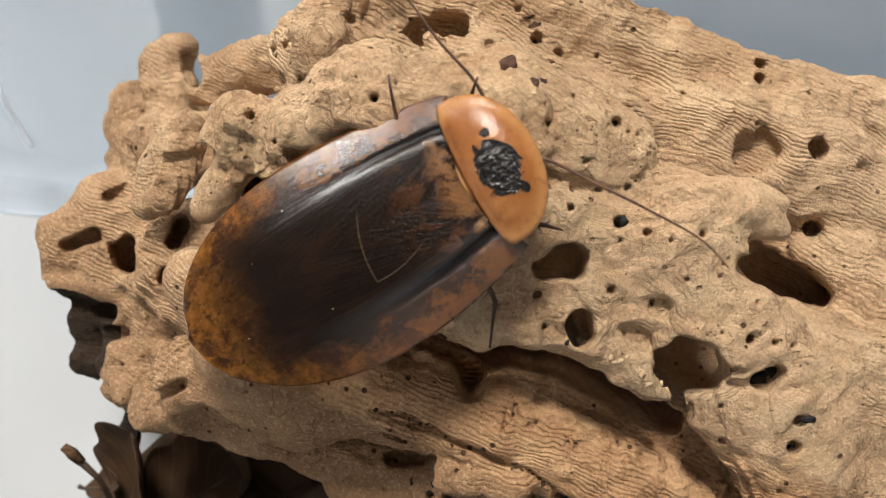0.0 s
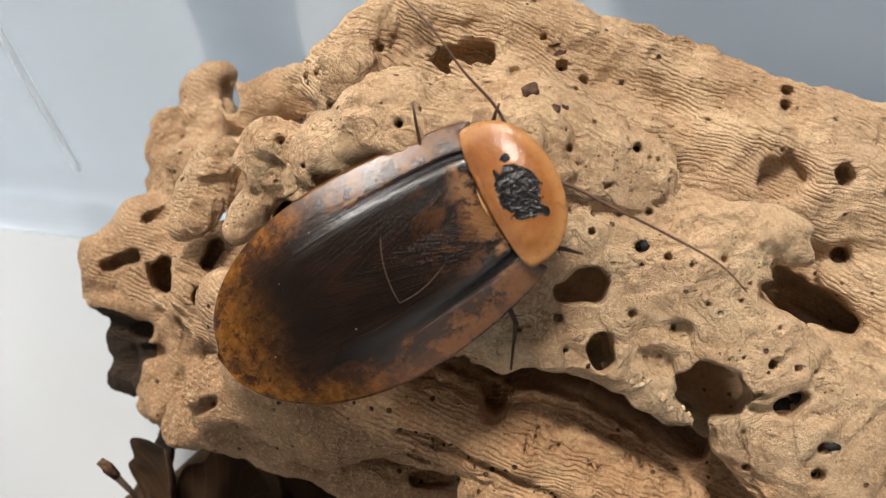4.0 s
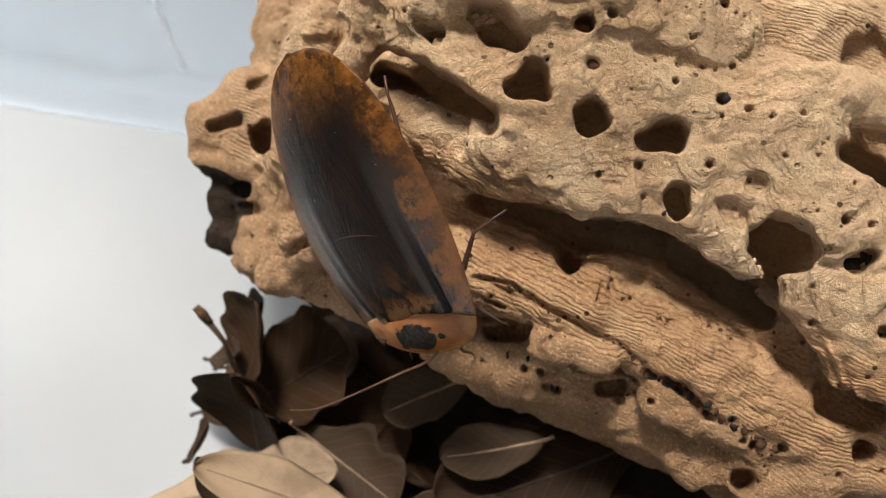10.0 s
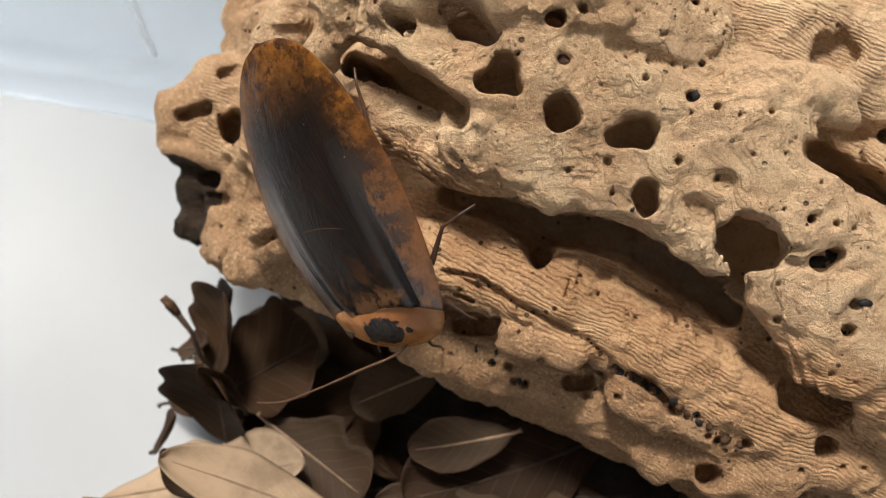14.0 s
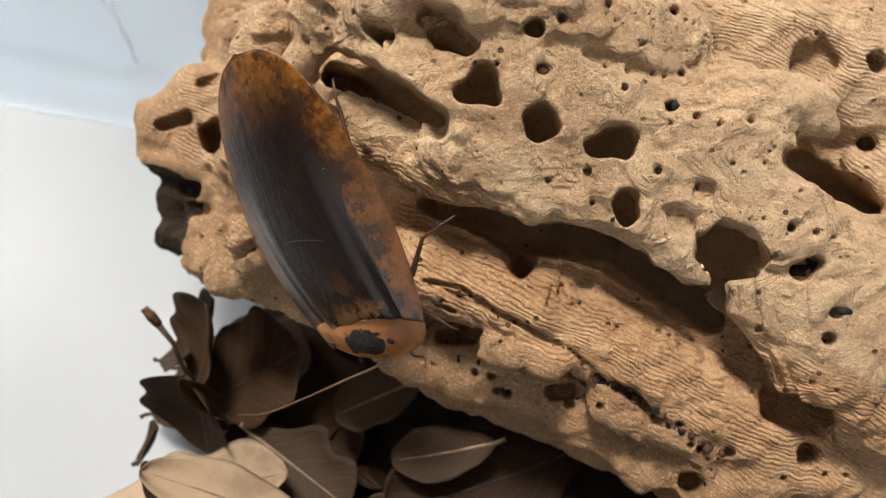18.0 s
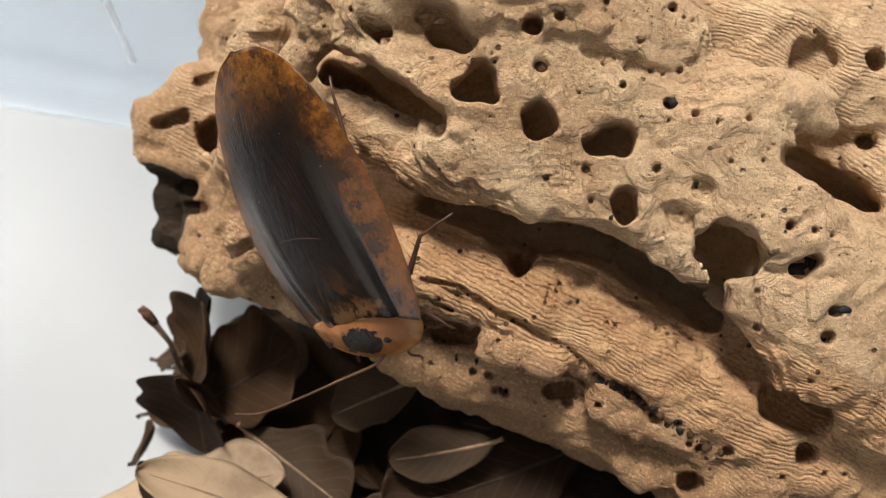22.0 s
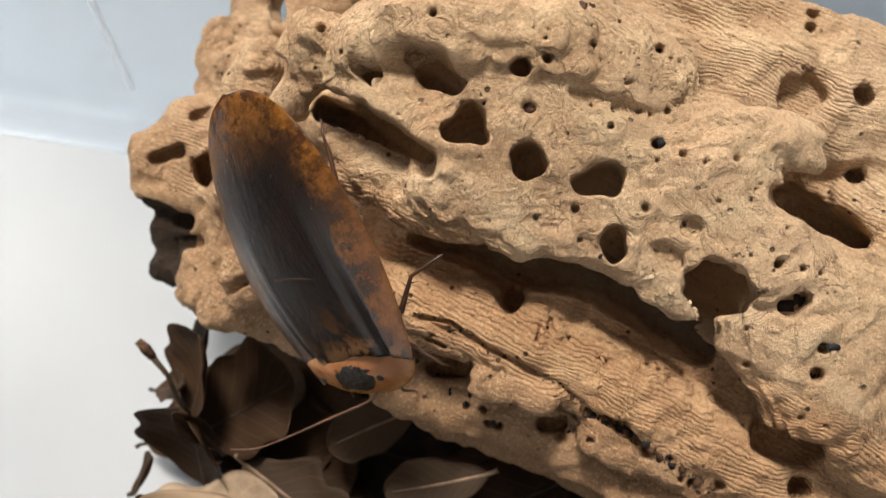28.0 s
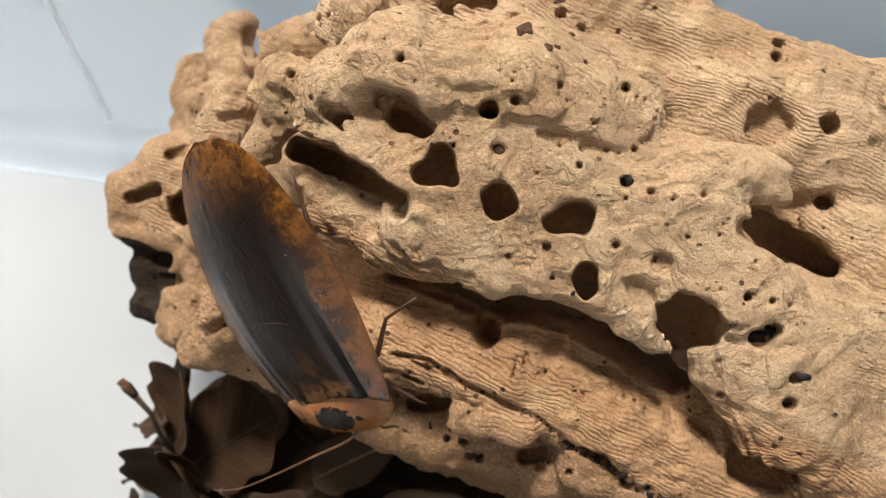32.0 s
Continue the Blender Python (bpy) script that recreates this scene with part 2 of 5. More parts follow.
def sheet(rows, cols, place, thick, bm=None):
    """A thin closed shell over the grid place(s, w), s and w from 0 to 1, with UVs."""
    bm = bm or bmesh.new()
    uv = bm.loops.layers.uv.verify()
    grid = [[Vector(place(i / rows, j / cols)) for j in range(cols + 1)] for i in range(rows + 1)]
    top, low, where = [], [], {}
    for i in range(rows + 1):
        a, b = [], []
        for j in range(cols + 1):
            du = grid[min(i + 1, rows)][j] - grid[max(i - 1, 0)][j]
            dv = grid[i][min(j + 1, cols)] - grid[i][max(j - 1, 0)]
            n = du.cross(dv)
            n = n.normalized() if n.length > 1e-12 else Vector((0, 0, 1))
            va, vb = bm.verts.new(grid[i][j]), bm.verts.new(grid[i][j] - n * thick)
            where[va] = where[vb] = (i / rows, j / cols)
            a.append(va)
            b.append(vb)
        top.append(a)
        low.append(b)
    for i in range(rows):
        for j in range(cols):
            bm.faces.new((top[i][j], top[i + 1][j], top[i + 1][j + 1], top[i][j + 1]))
            bm.faces.new((low[i][j], low[i][j + 1], low[i + 1][j + 1], low[i + 1][j]))
    for i in range(rows):
        bm.faces.new((top[i][0], low[i][0], low[i + 1][0], top[i + 1][0]))
        bm.faces.new((top[i + 1][cols], low[i + 1][cols], low[i][cols], top[i][cols]))
    for j in range(cols):
        bm.faces.new((top[0][j + 1], low[0][j + 1], low[0][j], top[0][j]))
        bm.faces.new((top[rows][j], low[rows][j], low[rows][j + 1], top[rows][j + 1]))
    for f in bm.faces:
        for loop in f.loops:
            loop[uv].uv = where.get(loop.vert, (0, 0))
    return bm


# ---- the driftwood: a solid carved on a grid of cells, in millimetres: across, away from the viewer, up ----
CELL = 0.42
LOW, HIGH = np.array((-108.0, 146.0, -98.0)), np.array((152.0, 250.0, 74.0))
COUNT = np.ceil((HIGH - LOW) / CELL).astype(int) + 1
AXIS = [(LOW[n] + CELL * np.arange(COUNT[n])).astype(np.float32) for n in range(3)]
solid = np.full(COUNT, 12.0, np.float32)


def window_of(a, b, reach):
    lo = [max(0, int((min(a[n], b[n]) - reach[n] - LOW[n]) / CELL)) for n in range(3)]
    hi = [min(COUNT[n], int((max(a[n], b[n]) + reach[n] - LOW[n]) / CELL) + 2) for n in range(3)]
    cut = tuple(slice(lo[n], max(lo[n], hi[n])) for n in range(3))
    return cut, AXIS[0][cut[0]][:, None, None], AXIS[1][cut[1]][None, :, None], AXIS[2][cut[2]][None, None, :]


def limb(a, b, ra, rb, flat=1.0, blend=3.0):
    """Adds a round-ended limb from a to b; flat squeezes it along the line of sight."""
    reach = [max(ra, rb) + blend + 6] * 3
    cut, x, y, z = window_of(a, b, reach)
    if 0 in solid[cut].shape:
        return
    ax, ay, az = a[0], a[1] / flat, a[2]
    dx, dy, dz = b[0] - ax, b[1] / flat - ay, b[2] - az
    long = max(dx * dx + dy * dy + dz * dz, 1e-6)
    px, py, pz = x - ax, y / flat - ay, z - az
    h = np.clip((px * dx + py * dy + pz * dz) / long, 0, 1)
    far = np.sqrt((px - h * dx) ** 2 + (py - h * dy) ** 2 + (pz - h * dz) ** 2) - (ra + h * (rb - ra))
    far = far * min(1.0, 0.5 + 0.5 * flat)
    old = solid[cut]
    k = np.clip(0.5 + 0.5 * (old - far) / blend, 0, 1)
    solid[cut] = old + (far - old) * k - blend * k * (1 - k)


def bore(a, b, ra, rb, depth, blend=1.2, lean=(0.0, 0.0)):
    """Cuts a slot between a and b, of that depth away from the viewer."""
    reach = [max(ra, rb) + 4 + depth * abs(lean[0]), depth + 8, max(ra, rb) + 4 + depth * abs(lean[1])]
    cut, x, y, z = window_of(a, b, reach)
    if 0 in solid[cut].shape:
        return
    front = (a[1] + b[1]) / 2
    dx, dz = b[0] - a[0], b[2] - a[2]
    long = max(dx * dx + dz * dz, 1e-6)
    px, pz = x - a[0] - lean[0] * (y - front), z - a[2] - lean[1] * (y - front)
    h = np.clip((px * dx + pz * dz) / long, 0, 1)
    wob = 1.0 + 0.12 * np.sin(0.9 * x + 0.7 * z + front) * np.cos(0.8 * z - 0.5 * x)
    far = np.sqrt((px - h * dx) ** 2 + (pz - h * dz) ** 2) - (ra + h * (rb - ra)) * wob
    far = np.maximum(far, np.abs(y - front - depth / 2 + 3) - depth / 2 - 3)
    old, far = solid[cut], -far
    k = np.clip(0.5 - 0.5 * (old - far) / blend, 0, 1)
    solid[cut] = old + (far - old) * k + blend * k * (1 - k)


def hollow(a, b, ra, rb, flat=1.0, blend=2.0):
    """Takes a round-ended void from a to b out of the wood; flat squeezes it along the line of sight."""
    cut, x, y, z = window_of(a, b, [max(ra, rb) + blend + 4] * 3)
    dx, dy, dz = b[0] - a[0], (b[1] - a[1]) / flat, b[2] - a[2]
    long = max(dx * dx + dy * dy + dz * dz, 1e-6)
    px, py, pz = x - a[0], (y - a[1]) / flat, z - a[2]
    h = np.clip((px * dx + py * dy + pz * dz) / long, 0, 1)
    far = (ra + h * (rb - ra)) - np.sqrt((px - h * dx) ** 2 + (py - h * dy) ** 2 + (pz - h * dz) ** 2)
    old = solid[cut]
    k = np.clip(0.5 - 0.5 * (old - far) / blend, 0, 1)
    solid[cut] = old + (far - old) * k + blend * k * (1 - k)


def front_of(u, v, guess):
    """The depth at which the line of sight through (u, v) first meets the wood."""
    column = solid[int(round((u - LOW[0]) / CELL)), :, int(round((v - LOW[2]) / CELL))] if LOW[0] < u < HIGH[0] and LOW[2] < v < HIGH[2] else None
    if column is None or not (column < 0).any():
        return guess
    return LOW[1] + CELL * int(np.argmax(column < 0))


def pit(a, r, stretch=1.0):
    """Presses a small round hole into the surface at a."""
    a = (a[0], front_of(a[0], a[2], a[1]), a[2])
    cut, x, y, z = window_of(a, a, [3 * r + 2, 5 * r + 2, 3 * r + 2])
    if 0 in solid[cut].shape:
        return
    far = r - np.sqrt((x - a[0]) ** 2 + ((y - a[1]) / 3.5) ** 2 + ((z - a[2]) / stretch) ** 2)
    old = solid[cut]
    k = np.clip(0.5 - 0.5 * (old - far) / 0.4, 0, 1)
    solid[cut] = old + (far - old) * k + 0.4 * k * (1 - k)


def lumps(size, seed):
    """Smooth random values on the whole grid, with lumps of that size."""
    rng = np.random.RandomState(seed)
    values = rng.uniform(-1, 1, [int(COUNT[n] * CELL / size) + 4 for n in range(3)]).astype(np.float32)
    for n in range(3):
        at = np.arange(COUNT[n]) * CELL / size
        i = at.astype(int)
        f = (at - i).astype(np.float32)
        f = f * f * (3 - 2 * f)
        shape = [1, 1, 1]
        shape[n] = -1
        f = f.reshape(shape)
        values = np.take(values, i, n) * (1 - f) + np.take(values, i + 1, n) * f
    return values


def skin(field):
    """The surface where the field changes sign, as points (in cells) and four-sided faces."""
    inside = field < 0
    n0, n1, n2 = field.shape
    corner = [(i, j, k) for i in (0, 1) for j in (0, 1) for k in (0, 1)]

    def shifted(a, c):
        return a[c[0] : n0 - 1 + c[0], c[1] : n1 - 1 + c[1], c[2] : n2 - 1 + c[2]]

    total = sum(shifted(inside, c).astype(np.int8) for c in corner)
    active = (total > 0) & (total < 8)
    cells = np.argwhere(active)
    number = np.full(active.shape, -1, np.int64)
    number[tuple(cells.T)] = np.arange(len(cells))
    value = {c: field[tuple((cells + c).T)] for c in corner}
    place, weight = np.zeros((len(cells), 3)), np.zeros(len(cells))
    for c in corner:
        for n in range(3):
            if c[n] == 0:
                d = tuple(1 if m == n else c[m] for m in range(3))
                a, b = value[c], value[d]
                cross = (a < 0) != (b < 0)
                f = np.where(cross, a / np.where(cross, a - b, 1), 0)
                point = np.array(c, float) + np.outer(f, np.eye(3)[n])
                place += point * cross[:, None]
                weight += cross
    points = cells + place / weight[:, None]
    faces = []
    for n in range(3):
        u, v = (n + 1) % 3, (n + 2) % 3
        low = [slice(1, -1)] * 3
        low[n] = slice(0, -1)
        high = list(low)
        high[n] = slice(1, None)
        a, b = inside[tuple(low)], inside[tuple(high)]
        at = np.argwhere(a != b)
        start = np.ones(3, int)
        start[n] = 0
        at = at + start
        flip = inside[tuple(at.T)]
        quad = []
        for du, dv in ((1, 1), (0, 1), (0, 0), (1, 0)):
            q = at.copy()
            q[:, u] -= du
            q[:, v] -= dv
            quad.append(number[tuple(q.T)])
        quad = np.stack(quad, 1)
        quad[~flip] = quad[~flip][:, ::-1]
        faces.append(quad)
    return points, np.concatenate(faces)


# core of the log
limb((-29.8, 200.0, 10.1), (18.7, 202.2, 1.1), 20, 26, 0.7, 6)
limb((18.7, 202.2, 1.1), (71.4, 208.2, -13.7), 26, 26, 0.7, 6)
limb((71.4, 208.2, -13.7), (111.0, 214.2, -21.5), 26, 26, 0.7, 6)
limb((-54.7, 203.2, -3.5), (-35.3, 200.4, -29.4), 14, 13, 0.8, 5)
limb((-41.8, 205.6, -32.1), (-4.6, 207.8, -45.0), 12, 15, 0.8, 5)
limb((-4.6, 207.8, -45.0), (49.4, 208.8, -62.5), 16, 16, 0.8, 5)
limb((49.4, 208.8, -62.5), (101.1, 212.8, -76.9), 16, 16, 0.8, 5)
limb((-30.0, 196.1, -15.5), (7.3, 198.8, -25.9), 13, 14, 0.7, 5)
limb((7.3, 198.8, -25.9), (39.8, 199.8, -36.2), 14, 14, 0.7, 5)
limb((39.8, 199.8, -36.2), (59.3, 201.8, -47.5), 14, 14, 0.7, 5)
limb((-18.5, 181.6, 34.8), (3.6, 183.6, 32.4), 12, 12, 0.8, 5)
limb((3.6, 183.6, 32.4), (40.8, 189.6, 21.6), 12, 12, 0.8, 5)
limb((-23.7, 185.6, 38.3), (2.1, 187.6, 38.7), 12, 12, 0.8, 5)
# rounded upper lobe
limb((-9.0, 163.2, 24.8), (10.8, 164.1, 24.2), 11, 11.5, 0.75, 3)
limb((10.8, 164.1, 24.2), (29.6, 166.4, 17.5), 11.5, 8.5, 0.75, 3)
limb((-13.0, 160.5, 31.8), (-13.0, 160.5, 31.8), 4.5, 4.5, 1, 4)
# fingers by the broken end
limb((-18.9, 161.4, 26.8), (-25.8, 164.0, 22.6), 6, 5.5, 0.9, 4)
limb((-25.8, 164.0, 22.6), (-42.5, 173.8, 10.5), 5.5, 4.2, 0.9, 4)
limb((-36.8, 166.5, 23.7), (-40.8, 169.5, 19.4), 5, 5, 0.9, 3)
limb((-53.2, 190.5, 25.7), (-58.1, 187.8, 11.3), 4.5, 3.8, 1, 2)
# central pierced sheet
limb((-2.5, 167.0, 8.4), (33.4, 170.0, -1.6), 14, 14, 0.5, 4)
limb((-26.9, 167.8, 12.9), (-11.2, 165.8, 5.5), 6, 6, 0.8, 4)
limb((-7.5, 168.8, -4.3), (26.4, 170.6, -11.0), 9, 8, 0.7, 3)
# overhanging lip
limb((-16.8, 172.2, -8.3), (6.6, 169.6, -12.9), 4, 4.5, 0.8, 2.5)
limb((6.6, 169.6, -12.9), (26.6, 169.6, -15.9), 4.5, 4.5, 0.8, 2.5)
limb((26.6, 169.6, -15.9), (40.3, 171.2, -24.4), 4.5, 4, 0.8, 2.5)
limb((-31.7, 178.6, 0.6), (-12.2, 173.8, -9.1), 6.5, 5.5, 0.7, 3)
limb((0.6, 163.6, 12.6), (16.0, 164.1, 10.2), 6, 6, 0.6, 5)
limb((16.0, 164.1, 10.2), (33.3, 165.5, 6.4), 6, 5, 0.6, 5)
# right plate
limb((42.1, 167.0, 3.2), (49.8, 169.1, -13.6), 10, 11, 0.6, 4)
limb((40.9, 168.0, 8.6), (54.3, 167.2, 8.3), 5, 4.2, 1, 3)
limb((54.3, 167.2, 8.3), (62.1, 169.0, 6.1), 4.2, 4, 1, 3)
limb((60.6, 169.9, -17.2), (68.8, 174.3, -30.1), 7, 9, 0.7, 4)
# lower right swelling
limb((55.1, 174.3, -29.0), (68.0, 176.7, -39.4), 9, 11, 0.7, 4)
limb((68.0, 176.7, -39.4), (81.3, 182.7, -50.6), 11, 11, 0.7, 4)
limb((74.4, 179.8, -21.3), (99.0, 185.8, -38.2), 14, 14, 0.7, 5)
# back ridge
limb((-14.6, 183.2, 52.7), (14.9, 189.1, 49.4), 8, 9, 0.9, 4)
limb((14.9, 189.1, 49.4), (48.0, 195.6, 38.8), 9, 9.5, 0.9, 4)
limb((48.0, 195.6, 38.8), (70.5, 198.0, 29.9), 9.5, 10, 0.9, 4)
limb((70.5, 198.0, 29.9), (108.1, 203.0, 26.7), 10, 10, 0.9, 4)
limb((-23.3, 174.0, 38.7), (-20.2, 177.4, 48.1), 5.5, 6, 0.9, 4)
limb((52.2, 187.8, 20.6), (76.1, 190.8, 18.6), 13, 13, 0.6, 4)
limb((82.4, 190.7, -7.0), (104.5, 194.4, -21.6), 11, 12, 0.7, 4)
limb((3.5, 177.4, 34.7), (33.9, 184.4, 25.3), 8, 8, 0.8, 3)
# lower slab
limb((-51.0, 187.4, -26.5), (-19.9, 184.8, -29.8), 8, 8.5, 0.8, 3)
limb((-19.9, 184.8, -29.8), (9.6, 182.7, -35.2), 8.5, 9, 0.8, 3)
limb((9.6, 182.7, -35.2), (34.1, 184.7, -46.8), 9, 9, 0.8, 3)
limb((34.1, 184.7, -46.8), (59.2, 189.2, -59.2), 9, 9, 0.8, 3)
limb((59.2, 189.2, -59.2), (97.5, 197.2, -70.6), 9, 9, 0.8, 3)
limb((-61.9, 196.8, -32.9), (-38.2, 197.6, -37.8), 6, 7, 0.8, 3)
limb((-38.2, 197.6, -37.8), (-7.3, 197.0, -48.0), 7, 8, 0.8, 3)
limb((-7.3, 197.0, -48.0), (17.7, 197.5, -53.5), 8, 8.5, 0.8, 3)
limb((17.7, 197.5, -53.5), (48.3, 196.0, -63.5), 8.5, 8, 0.8, 3)
limb((48.3, 190.4, -65.9), (84.3, 194.4, -63.0), 8, 8, 0.8, 3)
limb((1.6, 179.6, -45.2), (13.9, 179.6, -46.7), 3.3, 3.3, 0.8, 1)
limb((26.4, 182.8, -55.0), (46.8, 184.8, -62.1), 4, 4, 0.7, 1.5)
limb((22.0, 194.0, -60.0), (48.0, 193.0, -69.5), 7, 7, 0.8, 3)
limb((31.4, 189.8, -67.7), (35.3, 190.8, -70.5), 3.5, 3.5, 0.8, 1.5)
limb((47.0, 187.6, -72.1), (59.2, 186.6, -68.8), 4.5, 4.5, 0.8, 1.5)
limb((-20.2, 194.6, -49.9), (-7.4, 194.6, -53.5), 4.5, 4.5, 0.8, 1.5)
# knobs of the broken end
limb((-84.1, 211.9, 1.7), (-71.3, 212.0, 4.6), 8.8, 10, 0.9, 3)
limb((-84.9, 211.3, -3.5), (-73.7, 212.1, -4.3), 7, 9, 0.9, 3)
limb((-72.7, 212.8, -11.5), (-70.8, 209.3, -30.1), 7.5, 7, 0.9, 3)
limb((-81.4, 216.0, -13.2), (-82.2, 215.8, -16.6), 6, 5.8, 1, 1)
limb((-82.2, 215.8, -16.6), (-81.1, 216.6, -21.0), 5.8, 4.6, 1, 1)
limb((-81.1, 216.6, -21.0), (-81.7, 217.0, -25.5), 4.6, 6, 1, 1)
limb((-69.9, 225.8, 47.7), (-65.9, 226.1, 49.5), 4.2, 4.6, 0.9, 2)
limb((-69.2, 227.6, 45.0), (-66.7, 225.2, 32.2), 6.2, 8, 0.9, 2)
limb((-75.8, 220.7, 34.8), (-73.6, 218.3, 17.0), 5.2, 7, 0.9, 2)
limb((-76.8, 222.4, 29.7), (-76.8, 222.4, 29.7), 6, 6, 0.9, 2)
limb((-55.8, 217.4, 40.1), (-35.6, 212.3, 44.1), 6, 7, 0.9, 3)
limb((-65.6, 213.2, 24.1), (-37.7, 208.8, 20.5), 8, 12, 0.9, 4)
limb((-71.7, 215.0, -4.0), (-55.4, 210.8, -23.3), 10, 12, 0.9, 4)
# uneven weathering of the whole log, rougher at its broken end, and the stepped edges of its sheets
solid += 1.0 * lumps(14.0, 2) + 0.7 * lumps(7.0, 3) - 1.0 * np.abs(lumps(5.0, 4)) + 0.5 * lumps(2.6, 5) + 0.2 * lumps(1.3, 6) + 0.2
ragged = np.clip((-46.0 - AXIS[0]) / 12.0, 0, 1)[:, None, None]
solid += ragged * (0.7 * lumps(6.0, 8) + 0.4 * lumps(3.0, 9))
level = (AXIS[1][None, :, None] + 0.16 * AXIS[2][None, None, :] + 3.2 * lumps(16.0, 10) + 0.8 * lumps(4.0, 11)) / 2.3
solid += 0.95 * np.clip(0.5 + 1.2 * lumps(9.0, 12), 0, 1) * (level - np.floor(level) - 0.5)
del level
# the hollow behind the pierced sheet
hollow((-22.0, 196.0, 4.0), (20.0, 200.0, 0.0), 14.0, 18.0, 1.0)
hollow((20.0, 200.0, 0.0), (62.0, 204.0, -18.0), 18.0, 16.0, 1.0)
hollow((-26.0, 187.0, 6.0), (4.0, 188.0, 6.0), 9.0, 12.0, 1.0)
hollow((4.0, 188.0, 6.0), (40.0, 190.0, -12.0), 12.0, 10.0, 1.0)
hollow((40.0, 190.0, -12.0), (50.0, 190.0, -22.0), 10.0, 10.0, 1.0)
# openings and bores
bore((7.1, 159.0, 9.9), (7.1, 159.0, 9.9), 1.3, 1.3, 2.5, 1.2)
bore((39.1, 163.0, -10.8), (39.1, 163.0, -10.8), 2, 2, 3, 1.2)
bore((55.6, 164.0, -16.3), (55.6, 164.0, -16.3), 1, 1, 6, 1.2)
bore((58.8, 166.0, -24.3), (61.3, 166.0, -22.7), 2, 1.5, 5, 1.2)
bore((65.0, 169.0, -36.8), (65.0, 169.0, -36.8), 1.3, 1.3, 4, 1.2)
bore((31.5, 163.0, 4.7), (31.5, 163.0, 4.7), 1.1, 1.1, 5, 1.2)
bore((-11.7, 155.0, 25.7), (-11.7, 155.0, 25.7), 0.75, 0.75, 5, 1.2)
bore((9.0, 172.0, 39.4), (9.0, 172.0, 39.4), 0.95, 0.95, 5, 1.2)
bore((75.7, 186.0, 20.3), (75.7, 186.0, 20.3), 2.4, 2.4, 5, 1.2)
bore((85.6, 186.0, 15.7), (85.6, 186.0, 15.7), 1.8, 1.8, 6, 1.2)
bore((-4.1, 182.0, 41.5), (2.2, 182.0, 44.0), 4, 3, 5, 1.2)
bore((15.5, 159.0, 13.1), (24.0, 160.0, 11.2), 0.9, 1.1, 1.2, 2)
bore((24.0, 160.0, 11.2), (35.7, 162.0, 8.4), 1.1, 0.8, 1.2, 2)
bore((-14.1, 178.0, -32.4), (-2.1, 176.5, -35.5), 0.5, 0.6, 1.2, 1)
bore((-2.1, 176.5, -35.5), (9.9, 176.5, -40.8), 0.6, 0.5, 1.2, 1)
bore((9.9, 176.5, -40.8), (21.9, 178.0, -47.3), 0.5, 0.6, 1.2, 1)
bore((22.7, 179.0, -49.1), (30.4, 180.0, -51.9), 1, 1.2, 1.6, 1.2)
bore((30.4, 180.0, -51.9), (35.5, 181.0, -56.8), 1.2, 1, 1.6, 1.2)
bore((15.5, 182.0, -50.0), (15.5, 182.0, -50.0), 2.2, 2.2, 4, 1.2)
bore((67.6, 186.0, -61.9), (67.6, 186.0, -61.9), 2.6, 2.6, 7, 1.2)
bore((61.2, 186.0, -52.0), (68.1, 186.0, -53.7), 4, 4, 6, 2)
bore((44.7, 188.0, -70.6), (44.7, 188.0, -70.6), 2.5, 2.5, 6, 1.2)
bore((-13.1, 185.0, -53.0), (-13.1, 185.0, -53.0), 1.8, 1.8, 4, 1.2)
bore((-9.4, 182.0, -42.8), (-2.8, 181.0, -43.3), 1.8, 2.2, 4, 1.2)
bore((-52.4, 189.0, -38.0), (-52.4, 189.0, -38.0), 2, 2, 5, 1.2)
bore((-45.0, 188.0, -38.6), (-45.0, 188.0, -38.6), 2.4, 2.4, 5, 1.2)
limb((-47.9, 178.6, -6.2), (-39.8, 180.4, -19.9), 7, 8, 0.8, 4)
limb((-39.8, 180.4, -19.9), (-29.2, 182.6, -33.6), 8, 7, 0.8, 4)
limb((82.9, 194.8, 11.6), (106.5, 200.4, 7.6), 11, 13, 0.8, 3)
# openings of the pierced sheet
bore((-34.3, 164.9, 10.2), (-26.7, 164.9, 7.6), 2.9, 2.7, 46, 1, (-0.2, 0.08))
bore((-26.7, 163.5, 7.6), (-19.0, 163.5, 4.1), 2.7, 1.8, 46, 1, (-0.17, 0.06))
bore((-19.0, 162.2, 4.1), (-11.6, 162.2, 0.2), 1.8, 1.3, 46, 1, (-0.14, 0.05))
bore((-19.3, 162.8, 0.9), (-11.6, 162.8, -2.3), 2.3, 1.5, 5, 3, (-0.13, 0.03))
bore((-11.8, 159.0, 15.8), (-7.1, 159.0, 13.5), 3.2, 2.1, 46, 1, (-0.11, 0.11))
bore((-15.6, 157.6, 18.9), (-10.6, 157.6, 17.3), 1.5, 2.1, 8, 1.5, (-0.13, 0.12))
bore((-3.7, 159.9, 8.4), (-7.1, 159.9, 4.7), 2.3, 2.1, 46, 1, (-0.09, 0.07))
bore((-3.7, 159.9, 8.4), (-1.7, 159.9, 4.0), 2.3, 1.4, 46, 1, (-0.08, 0.07))
bore((-7.1, 160.2, 4.7), (-1.7, 160.2, 4.0), 2.1, 1.4, 46, 1, (-0.09, 0.06))
bore((-24.2, 161.4, 15.6), (-27.2, 161.4, 16.7), 1.9, 1.1, 26, 1, (0.25, -0.15))
